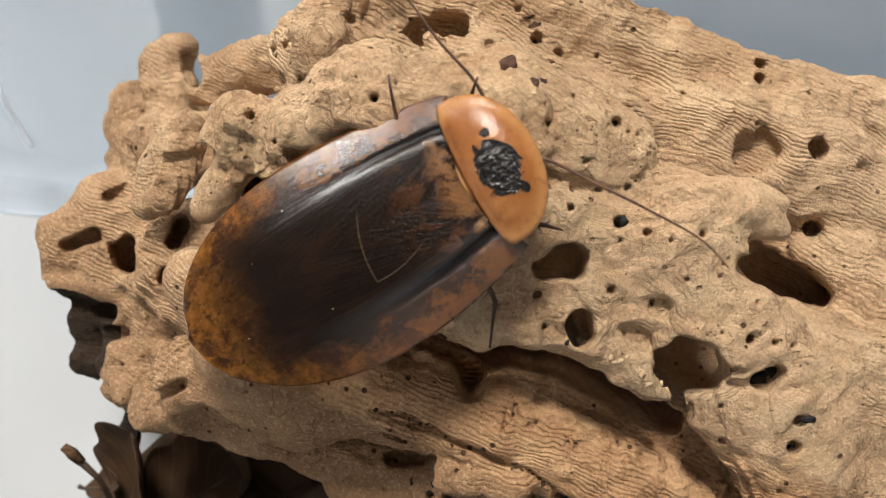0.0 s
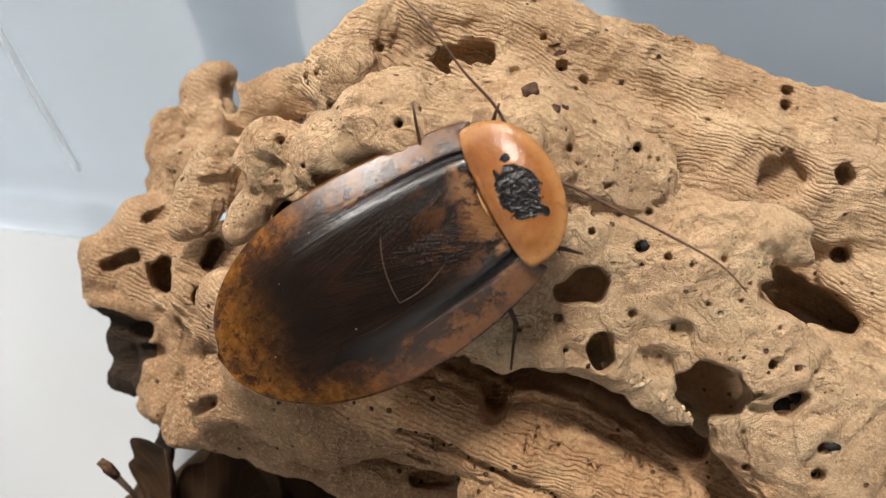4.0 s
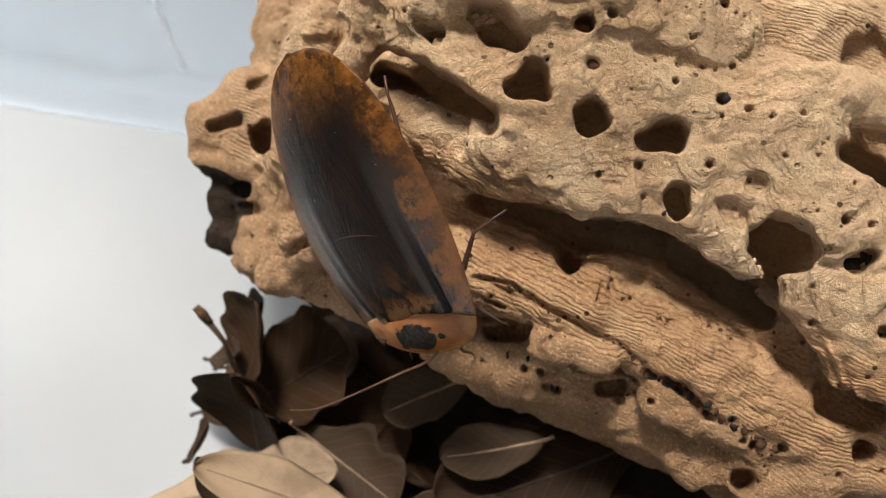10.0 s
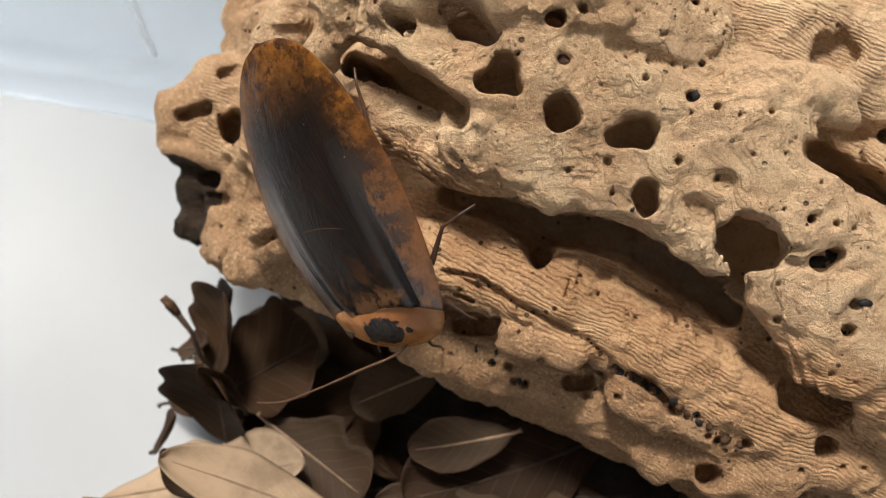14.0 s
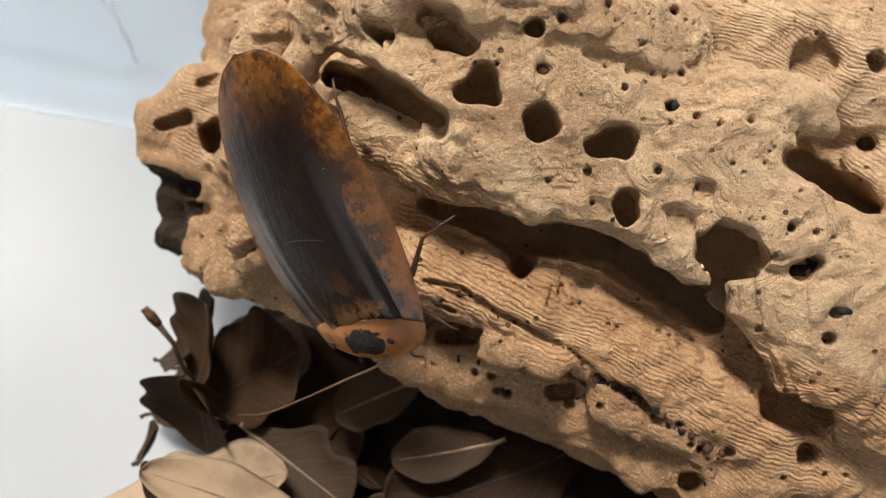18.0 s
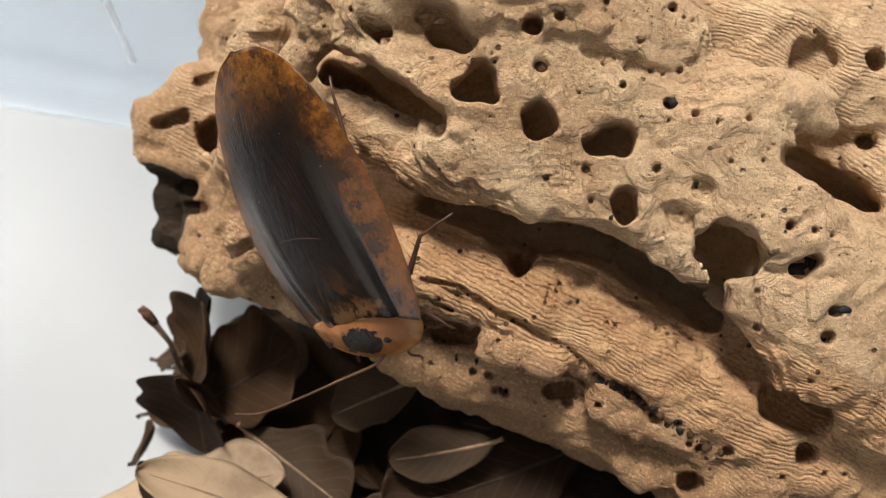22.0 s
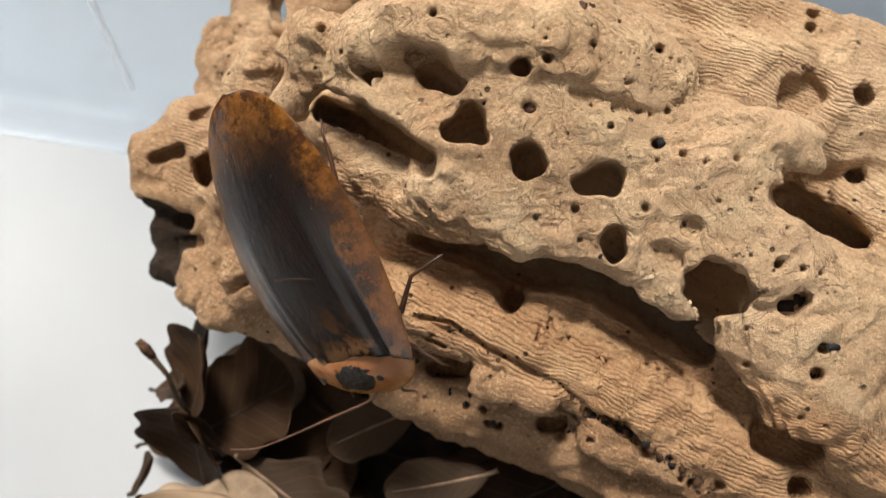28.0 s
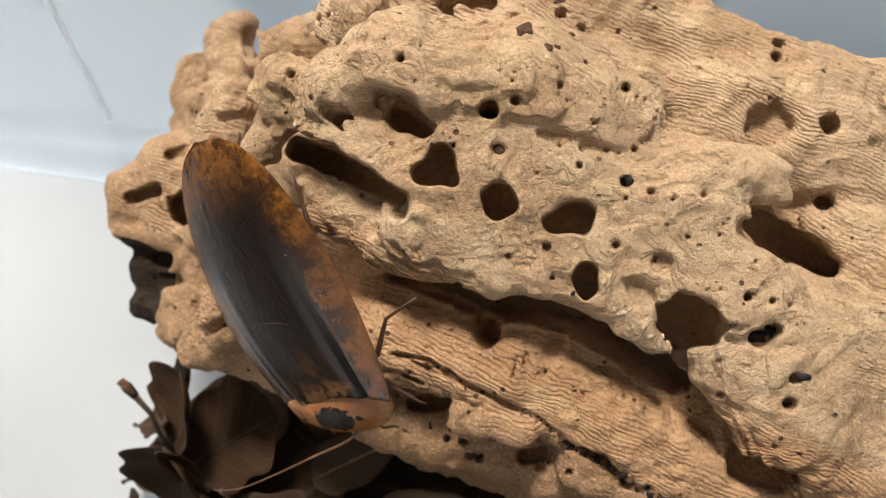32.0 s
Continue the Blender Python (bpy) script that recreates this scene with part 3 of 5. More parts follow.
bore((6.7, 161.4, 1.1), (8.5, 161.4, -0.7), 2.7, 2.6, 46, 1, (-0.03, 0.04))
bore((6.8, 161.0, -0.8), (8.6, 161.0, 1.3), 2.5, 2.1, 46, 1, (-0.03, 0.04))
bore((18.0, 162.3, -3.7), (22.8, 162.3, -2.2), 2.1, 3.5, 46, 1, (0.03, 0.02))
bore((24.8, 165.2, -13.5), (25.1, 165.2, -15.7), 2.6, 2.5, 46, 1, (0.05, -0.03))
bore((43.7, 165.1, -21.1), (47.2, 165.1, -21.9), 5.0, 4.6, 46, 1, (0.14, -0.06))
bore((43.1, 166.1, -24.3), (43.7, 166.1, -21.1), 3.3, 4.4, 46, 1, (0.13, -0.07))
bore((5.1, 157.2, 17.1), (5.1, 157.2, 17.1), 1.9, 1.9, 46, 1, (-0.04, 0.12))
bore((-44.2, 175.8, 4.0), (-36.6, 175.8, 0.3), 4.4, 2.6, 14, 1, (-0.23, 0.04))
bore((-51.5, 166.4, 17.8), (-43.3, 166.4, 17.3), 2.8, 1.6, 13, 1, (-0.27, 0.11))
# deep slit behind the plate and the sloping bay beside it
bore((55.1, 164.7, -3.3), (68.7, 164.7, -10.0), 2.2, 2.0, 44, 0.8, (0.4, 0))
bore((62.2, 186.6, -0.7), (72.2, 186.6, -7.8), 3.0, 4.5, 20, 3, (0.22, 0.01))
limb((49.9, 169.0, 7.6), (57.3, 168.9, 7.1), 2.9, 3.4, 0.9, 3)
limb((57.3, 168.9, 7.1), (61.3, 168.9, 5.5), 3.4, 2.7, 0.9, 3)
bore((65.5, 166.9, 5.9), (65.5, 166.9, 5.9), 2.5, 2.5, 6, 3, (0.24, 0.06))
bore((77.3, 190.9, 4.3), (77.3, 190.9, 4.3), 1.8, 1.8, 4, 2, (0.25, 0.05))
# the dark channel under the lip
bore((-17.3, 170.0, -17.6), (-6.8, 170.0, -20.4), 2.5, 2.9, 50, 1.2, (0.1, 0.12))
bore((-6.8, 170.0, -20.4), (4.2, 170.0, -24.2), 2.9, 4.3, 50, 1.2, (0.1, 0.12))
bore((4.2, 170.0, -24.2), (12.6, 170.0, -23.6), 4.3, 3.8, 50, 1.2, (0.1, 0.12))
bore((12.6, 170.0, -23.6), (22.6, 170.0, -25.0), 3.8, 4.3, 50, 1.2, (0.1, 0.12))
bore((22.8, 172.0, -25.3), (33.8, 172.0, -32.0), 4.1, 3.8, 45, 1.2, (0.25, 0.05))
bore((33.8, 172.0, -32.0), (42.4, 172.0, -37.3), 3.8, 3.0, 45, 1.2, (0.25, 0.05))
bore((5.1, 172.0, -27.5), (5.1, 172.0, -27.5), 2.5, 2.5, 30, 1.5, (0.05, 0))
bore((43.7, 176.0, -36.5), (50.9, 176.0, -43.8), 3.1, 2.2, 9, 2.5, (0.3, 0))
bore((58.6, 180.0, -51.9), (67.5, 180.0, -51.9), 2.0, 3.3, 12, 2, (0.35, -0.1))
bore((-10.5, 190.9, -44.3), (-4.7, 190.9, -43.2), 1.8, 2.2, 6, 1.2, (-0.05, -0.06))
bore((14.7, 189.9, -54.3), (18.3, 189.9, -53.5), 1.8, 1.8, 7, 1.2, (0.05, -0.1))
# hollows of the broken end
bore((-84.3, 203.5, 0.5), (-77.9, 203.5, 2.7), 1.5, 2.0, 10, 1, (-0.32, 0.12))
bore((-78.2, 208.4, 12.6), (-72.7, 208.4, 13.8), 1.3, 1.3, 9, 1, (-0.29, 0.16))
bore((-71.8, 203.8, -2.8), (-73.5, 203.8, -0.2), 2.0, 1.4, 16, 1, (-0.29, 0.1))
bore((-59.4, 212.7, 44.4), (-58.2, 212.7, 39.9), 2.1, 2.2, 12, 1, (-0.26, 0.18))
bore((-76.1, 206.3, -14.0), (-76.1, 206.3, -14.0), 2.6, 2.6, 5, 1.5, (-0.3, 0.06))
bore((-80.4, 204.6, -20.0), (-72.1, 204.6, -19.0), 1.5, 1.7, 4, 1.5, (-0.29, 0.04))
# raised tongue of the slab
limb((1.1, 179.5, -43.5), (6.4, 179.5, -44.5), 2.9, 3.6, 0.6, 1.2)
limb((6.4, 179.5, -44.5), (13.7, 179.0, -47.1), 3.6, 3.3, 0.6, 1.2)
# cap of the broken end
limb((-86.1, 214.0, 0.6), (-77.6, 214.0, 6.3), 7.6, 12.1, 0.8, 2)
limb((-88.1, 207.0, -7.3), (-73.8, 207.0, -9.5), 2.2, 2.9, 0.9, 1.5)
bore((-82.1, 200.0, 0.3), (-77.0, 200.0, 2.4), 1.3, 1.8, 10, 1, (-0.32, 0.12))
bore((-74.1, 200.0, 10.8), (-69.7, 200.0, 12.1), 1.3, 1.3, 9, 1, (-0.29, 0.16))
bore((-70.5, 200.0, -3.3), (-72.1, 200.0, -0.7), 2.0, 1.4, 16, 1, (-0.29, 0.1))
# the closed back of the log
limb((-34.0, 236.0, 6.0), (18.0, 240.0, 2.0), 20, 27, 0.55, 3)
limb((18.0, 240.0, 2.0), (76.0, 242.0, -20.0), 27, 26, 0.55, 3)
limb((-24.0, 234.0, -20.0), (30.0, 236.0, -34.0), 16, 17, 0.6, 3)
limb((30.0, 236.0, -36.0), (74.0, 236.0, -56.0), 18, 16, 0.6, 3)
limb((32.3, 170.0, -23.7), (37.9, 170.0, -25.7), 1.6, 1.5, 0.9, 1.2)
limb((37.9, 170.0, -25.7), (41.8, 170.0, -27.3), 1.5, 0.9, 0.9, 1.2)
# the long crack of the slab
bore((-14.0, 177.0, -31.7), (-6.2, 177.0, -32.7), 0.5, 0.5, 2.2, 0.4, (-0.06, -0.01))
bore((-6.2, 176.6, -32.7), (-0.0, 176.6, -36.4), 0.5, 0.6, 2.2, 0.4, (-0.03, -0.02))
bore((-0.0, 176.3, -36.4), (7.2, 176.3, -39.5), 0.6, 0.5, 2.2, 0.4, (-0, -0.04))
bore((7.2, 176.3, -39.5), (16.8, 176.3, -43.6), 0.5, 0.5, 2.2, 0.4, (0.03, -0.05))
bore((16.8, 177.4, -43.6), (22.0, 177.4, -47.9), 0.5, 0.7, 2.2, 0.4, (0.06, -0.07))
bore((-11.4, 178.7, -36.5), (-7.3, 178.7, -37.9), 0.5, 0.4, 1.8, 0.4, (-0.06, -0.03))
bore((12.5, 174.8, -30.9), (11.4, 174.8, -35.0), 0.4, 0.3, 1.5, 0.4, (0.03, -0.01))
# gaps between the fingers of the broken end
bore((-43.8, 167.3, 16.2), (-55.5, 167.3, 16.4), 1.9, 1.7, 13, 1, (-0.21, 0.07))
bore((-57.8, 192.4, -5.9), (-57.8, 192.4, -5.9), 2.5, 2.5, 8, 1.5, (-0.24, -0.02))
bore((-41.0, 179.1, 37.3), (-32.0, 179.1, 33.2), 2.2, 1.1, 10, 1, (-0.15, 0.15))
limb((-39.1, 173.0, 17.3), (-45.0, 173.0, 7.8), 4.4, 3.1, 0.9, 1.5)
bore((61.8, 184.0, 19.0), (64.1, 184.0, 20.1), 4.2, 4, 2.2, 3)
bore((78.3, 175.7, -2.3), (82.0, 175.7, -11.0), 5.0, 4.4, 7, 6, (0.28, 0))
# second finger and the pits beside it
limb((-56.0, 191.0, 24.1), (-59.2, 191.0, 16.7), 4.2, 4.5, 0.9, 1.2)
limb((-59.2, 191.0, 16.7), (-61.9, 191.0, 9.4), 4.5, 3.5, 0.9, 1.2)
bore((-44.3, 167.4, 16.7), (-55.2, 167.4, 16.0), 1.8, 2.4, 20, 1, (-0.21, 0.07))
bore((-55.4, 192.9, 5.2), (-57.4, 192.9, 1.3), 1.8, 1.5, 10, 1.5, (-0.23, 0.01))
bore((-69.8, 200.0, 1.1), (-69.4, 200.0, -3.6), 2.1, 2.1, 16, 1, (-0.28, -0))
bore((-60.2, 181.2, -30.9), (-52.2, 181.2, -27.2), 1.1, 1.3, 4, 1.5, (-0.24, -0.12))
bore((-51.8, 182.5, -34.3), (-48.2, 182.5, -32.5), 1.6, 1.1, 8, 1.2, (-0.22, -0.14))
bore((-36.9, 168.0, -39.0), (-29.6, 168.0, -40.6), 1.5, 1.5, 8, 1.5, (-0.16, -0.19))
pit((-11.6, 154.9, 25.7), 0.7, 1)
pit((-8.0, 154.9, 28.2), 0.35, 1)
pit((-12.0, 156.9, 18.9), 0.6, 1)
pit((-17.5, 167.9, 43.8), 1.1, 1)
pit((-14.5, 157.9, 32.8), 0.3, 1)
pit((6.9, 156.4, 23.9), 0.35, 1)
pit((9.7, 156.9, 23.6), 0.3, 1)
pit((9.3, 156.9, 22.1), 0.45, 1)
pit((9.9, 157.9, 18.8), 1, 1)
pit((24.8, 158.9, 15.3), 0.5, 1)
pit((25.6, 158.9, 15.6), 0.35, 1)
pit((19.7, 158.4, 19.1), 0.35, 1)
pit((18.2, 157.4, 21.8), 0.7, 1)
pit((17.5, 156.9, 24.9), 0.35, 1)
pit((30.7, 160.9, 22.5), 1, 1)
pit((32.9, 161.9, 20.7), 0.4, 1)
pit((34.5, 161.9, 20.3), 0.4, 1)
pit((36.8, 162.9, 18.1), 0.4, 1)
pit((36.4, 162.9, 16.7), 0.4, 1)
pit((33.0, 161.9, 11.1), 0.7, 1)
pit((22.8, 160.9, 10.7), 0.4, 1)
pit((18.6, 160.4, 11.0), 0.4, 1)
pit((22.5, 160.9, 7.3), 0.7, 1)
pit((14.6, 160.9, 5.6), 0.4, 1)
pit((27.6, 161.9, 10.7), 0.5, 1)
pit((29.9, 161.9, 10.2), 0.4, 1)
pit((-1.5, 159.9, 10.4), 0.5, 1)
pit((-2.1, 159.9, 11.7), 0.35, 1)
pit((-10.0, 159.9, 9.1), 0.3, 1)
pit((-17.9, 160.9, 7.7), 0.35, 1)
pit((-1.7, 161.4, 0.2), 0.3, 1)
pit((-4.3, 161.9, -2.6), 0.35, 1)
pit((31.6, 162.9, 1.5), 0.45, 1)
pit((36.2, 162.9, 2.9), 0.8, 1)
pit((40.2, 161.9, 1.5), 0.5, 1)
pit((46.0, 161.9, 2.6), 0.7, 1)
pit((43.4, 161.4, -5.4), 0.5, 1)
pit((50.0, 161.9, -2.7), 0.4, 1)
pit((49.4, 161.9, -4.8), 0.45, 1)
pit((51.0, 161.9, -1.8), 0.3, 1)
pit((30.2, 164.4, -7.4), 0.8, 1)
pit((38.1, 163.9, -9.5), 0.5, 1)
pit((33.0, 165.4, -15.3), 0.35, 1)
pit((35.8, 165.4, -15.1), 0.35, 1)
pit((47.5, 162.9, -15.4), 0.35, 1)
pit((50.2, 162.9, -15.1), 0.4, 1)
pit((53.1, 165.9, -21.8), 0.6, 1)
pit((60.1, 164.9, -16.9), 0.7, 1)
pit((63.5, 165.9, -17.6), 0.6, 1)
pit((56.4, 163.9, -9.6), 0.4, 1)
pit((51.4, 167.9, -29.1), 0.5, 1)
pit((65.7, 168.9, -31.7), 1.2, 1)
pit((52.5, 169.9, -36.1), 0.8, 1)
pit((63.2, 171.9, -45.6), 0.6, 1)
pit((17.1, 164.9, -8.3), 0.9, 1)
pit((9.7, 165.4, -10.4), 0.7, 1)
pit((18.4, 165.9, -14.2), 0.6, 1)
pit((18.6, 175.9, 41.9), 1.3, 1)
pit((23.2, 176.9, 39.4), 1, 1)
pit((21.3, 176.9, 36.6), 0.6, 1)
pit((31.2, 179.9, 39.2), 0.6, 1)
pit((14.9, 175.9, 47.6), 0.7, 1)
pit((66.4, 192.9, 38.8), 1.4, 1)
pit((65.4, 189.9, 35.3), 1.2, 1)
pit((48.7, 182.9, 31.4), 0.5, 1)
pit((41.4, 182.9, 29.9), 0.4, 1)
pit((58.2, 185.9, 27.2), 0.5, 1)
pit((62.8, 185.9, 25.1), 0.5, 1)
pit((1.2, 173.9, 44.3), 0.35, 1)
pit((-1.9, 173.9, 46.3), 0.3, 1)
pit((-4.2, 171.9, 39.5), 0.6, 1)
pit((-33.8, 174.9, 40.0), 0.9, 1)
pit((-30.7, 174.9, 39.8), 0.8, 1)
pit((-26.3, 162.9, 15.6), 0.8, 1)
pit((-34.6, 161.9, 23.9), 0.9, 1)
pit((-29.7, 161.9, 18.9), 0.5, 1)
pit((-27.2, 167.9, 32.5), 0.5, 1)
pit((-16.4, 157.9, 20.2), 1, 1)
pit((22.9, 158.4, 26.8), 0.5, 1)
pit((-2.8, 182.9, -51.6), 0.9, 1)
pit((0.9, 182.9, -52.1), 1, 1)
pit((2.3, 182.9, -55.2), 0.9, 1)
pit((4.7, 182.9, -55.7), 1, 1)
pit((7.7, 177.9, -49.0), 0.8, 1)
pit((-11.0, 183.9, -59.0), 0.5, 1)
pit((-12.2, 183.9, -50.6), 0.5, 1)
pit((14.2, 175.9, -30.7), 0.6, 1)
pit((13.7, 175.9, -32.2), 0.5, 1)
pit((16.7, 175.9, -34.5), 0.4, 1)
pit((8.0, 175.9, -31.8), 0.35, 1)
pit((4.5, 175.9, -30.9), 0.35, 1)
pit((18.2, 175.9, -34.1), 0.5, 1)
pit((24.4, 176.9, -37.9), 0.5, 1)
pit((26.1, 176.9, -38.3), 0.5, 1)
pit((32.3, 177.9, -36.6), 0.7, 1)
pit((34.8, 178.4, -38.7), 0.5, 1)
pit((43.1, 179.9, -40.6), 0.6, 1)
pit((39.2, 179.9, -41.1), 0.5, 1)
pit((45.9, 180.9, -45.4), 0.4, 1)
pit((25.0, 177.9, -43.7), 0.4, 1)
pit((51.2, 183.9, -62.6), 1.2, 1)
pit((45.4, 183.4, -62.3), 1.1, 1)
pit((40.4, 182.9, -57.2), 0.7, 1)
pit((35.6, 181.9, -56.6), 0.8, 1)
pit((29.4, 180.9, -51.6), 0.9, 1)
pit((62.9, 185.9, -67.1), 0.7, 1)
pit((71.5, 186.9, -65.8), 0.7, 1)
pit((75.8, 187.9, -65.6), 0.6, 1)
pit((43.1, 183.4, -61.6), 0.8, 1)
pit((55.4, 183.9, -49.8), 0.5, 1)
pit((59.5, 184.9, -48.0), 0.5, 1)
pit((67.6, 185.9, -46.7), 0.5, 1)
pit((24.0, 181.9, -55.1), 0.8, 1)
pit((18.3, 182.9, -56.4), 1.2, 1)
pit((-6.4, 179.9, -42.4), 0.6, 1)
pit((-10.3, 177.9, -35.6), 0.5, 1)
solid[[0, -1]] = solid[:, [0, -1]] = solid[:, :, [0, -1]] = 5.0
points, faces = skin(solid)
points = (points * CELL + LOW) * 0.001
data = bpy.data.meshes.new("driftwood")
data.vertices.add(len(points))
data.vertices.foreach_set("co", points.astype(np.float32).ravel())
data.loops.add(4 * len(faces))
data.loops.foreach_set("vertex_index", faces.astype(np.int32).ravel())
data.polygons.add(len(faces))
data.polygons.foreach_set("loop_start", np.arange(0, 4 * len(faces), 4, dtype=np.int32))
mid = points[faces].mean(1) * 1000
CHARRED = ((-86.0, 213.0, -19.5, 13.0),)
burnt = np.zeros(len(faces), np.int32)
for cx, cy, cz, r in CHARRED:
    burnt |= (np.abs(mid - (cx, cy, cz)) ** 2).sum(1) < r * r
data.polygons.foreach_set("material_index", burnt.astype(np.int32))
data.update()
data.validate()
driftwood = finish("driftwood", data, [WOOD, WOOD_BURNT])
driftwood.matrix_basis = BASE
tagged(driftwood, "pale tan driftwood log riddled with worm holes on oak leaves", "driftwood")


def lodged(name, a, size, material, seed, label, flat=0.5, turned=None):
    """A small rough lump that sticks in the surface of the wood."""
    rng = random.Random(seed)
    bm = bmesh.new()
    bmesh.ops.create_icosphere(bm, subdivisions=2, radius=1)
    shift = Vector((seed * 3.1, seed * 1.7, 0))
    for vert in bm.verts:
        vert.co *= 1 + 0.55 * noise.noise(vert.co * 1.6 + shift)
    turn = Matrix.Rotation(rng.uniform(0, 6.3) if turned is None else turned, 3, "Y")
    place = Vector((a[0], front_of(a[0], a[2], a[1]), a[2])) * 0.001
    for vert in bm.verts:
        vert.co = place + turn @ Vector((vert.co.x * size[0], vert.co.y * flat * min(size), vert.co.z * size[1])) * 0.001
    return part(name, bm, material, driftwood, label)


lodged("dark_knot", (32.7, 163.0, 4.9), (1.4, 1.1), KNOT, 1, "blue-black hard lump stuck in the wood", 0.6)
lodged("dark_knot", (59.3, 166.0, -24.2), (2.2, 1.3), KNOT, 2, "blue-black hard lump stuck in the wood", 0.6)
lodged("dark_knot", (61.0, 166.0, -22.7), (1.2, 0.8), KNOT, 3, "blue-black hard lump stuck in the wood", 0.6)
lodged("dark_knot", (67.3, 168.0, -31.3), (0.8, 1.6), KNOT, 4, "blue-black hard lump stuck in the wood", 0.6)
lodged("dark_knot", (65.2, 170.0, -37.8), (0.8, 1.3), KNOT, 5, "blue-black hard lump stuck in the wood", 0.6)
lodged("dark_knot", (62.2, 165.0, -23.4), (1.6, 1), KNOT, 6, "blue-black hard lump stuck in the wood", 0.6)
lodged("dark_knot", (22.6, 165.0, -17.1), (0.6, 0.4), KNOT, 7, "blue-black hard lump stuck in the wood", 0.6)
lodged("scar", (15.4, 157.0, 28.5), (1.125, 1.25), SCAR, 20, "brown scar in the wood", 0.35)
lodged("scar", (17.5, 157.0, 28.6), (1.125, 0.875), SCAR, 21, "brown scar in the wood", 0.35)
lodged("scar", (11.3, 157.0, 31.9), (1.75, 1.375), SCAR, 22, "brown scar in the wood", 0.35)
lodged("scar", (18.6, 176.0, 42.1), (1.875, 2), SCAR, 23, "brown scar in the wood", 0.35)
lodged("scar", (16.6, 176.0, 46.5), (0.875, 2), SCAR, 24, "brown scar in the wood", 0.35)
lodged("scar", (65.4, 190.0, 35.3), (2.5, 1.125), SCAR, 25, "brown scar in the wood", 0.35)
lodged("scar", (30.7, 161.0, 22.5), (1.375, 1.25), SCAR, 26, "brown scar in the wood", 0.35)
lodged("scar", (18.3, 158.0, 21.9), (0.75, 0.875), SCAR, 27, "brown scar in the wood", 0.35)
lodged("scar", (7.1, 160.0, 10.0), (1.625, 1.25), SCAR, 28, "brown scar in the wood", 0.35)
lodged("scar", (22.5, 161.0, 7.3), (1, 0.625), SCAR, 29, "brown scar in the wood", 0.35)
lodged("scar", (18.1, 176.0, 44.9), (1.25, 2.25), SCAR, 30, "brown scar in the wood", 0.35)
lodged("scar", (30.3, 165.0, -7.4), (1.5, 0.875), SCAR, 31, "brown scar in the wood", 0.35)
lodged("scar", (36.2, 163.0, 2.9), (1.25, 1.25), SCAR, 32, "brown scar in the wood", 0.35)
lodged("scar", (46.0, 162.0, 2.6), (1, 0.625), SCAR, 33, "brown scar in the wood", 0.35)
lodged("scar", (33.0, 162.0, 11.1), (1, 0.75), SCAR, 34, "brown scar in the wood", 0.35)
def seam(way, count, size, material, seed, name, label):
    """Rough flakes that line a seam along a broken line of places."""
    rng = random.Random(seed)
    for n in range(count):
        f = (n + rng.random()) / count * (len(way) - 1)
        i = int(f)
        a, b = Vector(way[i]), Vector(way[i + 1])
        p = a.lerp(b, f - i)
        long = rng.uniform(0.5, 1.0) * size
        lodged(name, (p.x + rng.gauss(0, 0.3), p.y, p.z + rng.gauss(0, 0.6)), (long, long * rng.uniform(0.4, 0.8)), material, seed + n, label, 0.55)


CHARRED_SEAM = [(22.7, 181.0, -49.0), (27.4, 181.0, -50.7), (30.5, 181.0, -53.0), (36.5, 181.0, -55.7), (43.0, 181.0, -59.0), (50.1, 181.0, -62.8)]
seam(CHARRED_SEAM, 26, 1.2, KNOT, 400, "charred_flake", "black charred flake in a seam")
seam(CHARRED_SEAM, 46, 1.2, BARK, 500, "bark_flake", "dark bark flake in a seam")
for u, v, long in ((-2.9, -50.2, 1.6), (0.8, -52.2, 2.08), (3.5, -54.6, 1.44), (5.0, -55.2, 1.92), (-2.1, -49.2, 0.8), (-6.6, -48.7, 0.96)):
    lodged("char_tick", (u, 181.0, v), (0.42, long), KNOT, 1, "black charred tick in the slab", 0.5, 0.0)
SLAB_CRACK = [(-13.4, 177.0, -31.8), (-6.2, 177.0, -32.7), (-0.0, 177.0, -36.4), (7.2, 177.0, -39.5), (16.7, 177.0, -43.6), (21.9, 177.0, -47.7)]
seam(SLAB_CRACK, 34, 0.8, BARK, 600, "bark_flake", "dark bark flake in a seam")
LIP_EDGE = [(29.2, 168.0, -19.1), (33.5, 168.0, -21.1), (38.4, 168.0, -24.6), (42.7, 168.0, -27.5)]
seam(LIP_EDGE, 40, 0.9, SPLINTER, 700, "splinter", "pale raised splinter on the lip")
CHANNEL_DUST = [(5.9, 185.0, -21.8), (10.8, 185.0, -22.6), (15.6, 185.0, -22.9), (21.5, 185.0, -21.8)]
seam(CHANNEL_DUST, 24, 0.45, CRUMB, 800, "crumb", "pale brown crumb of wood")

del solid


# ---- the cockroach ----
RM = 0.001045


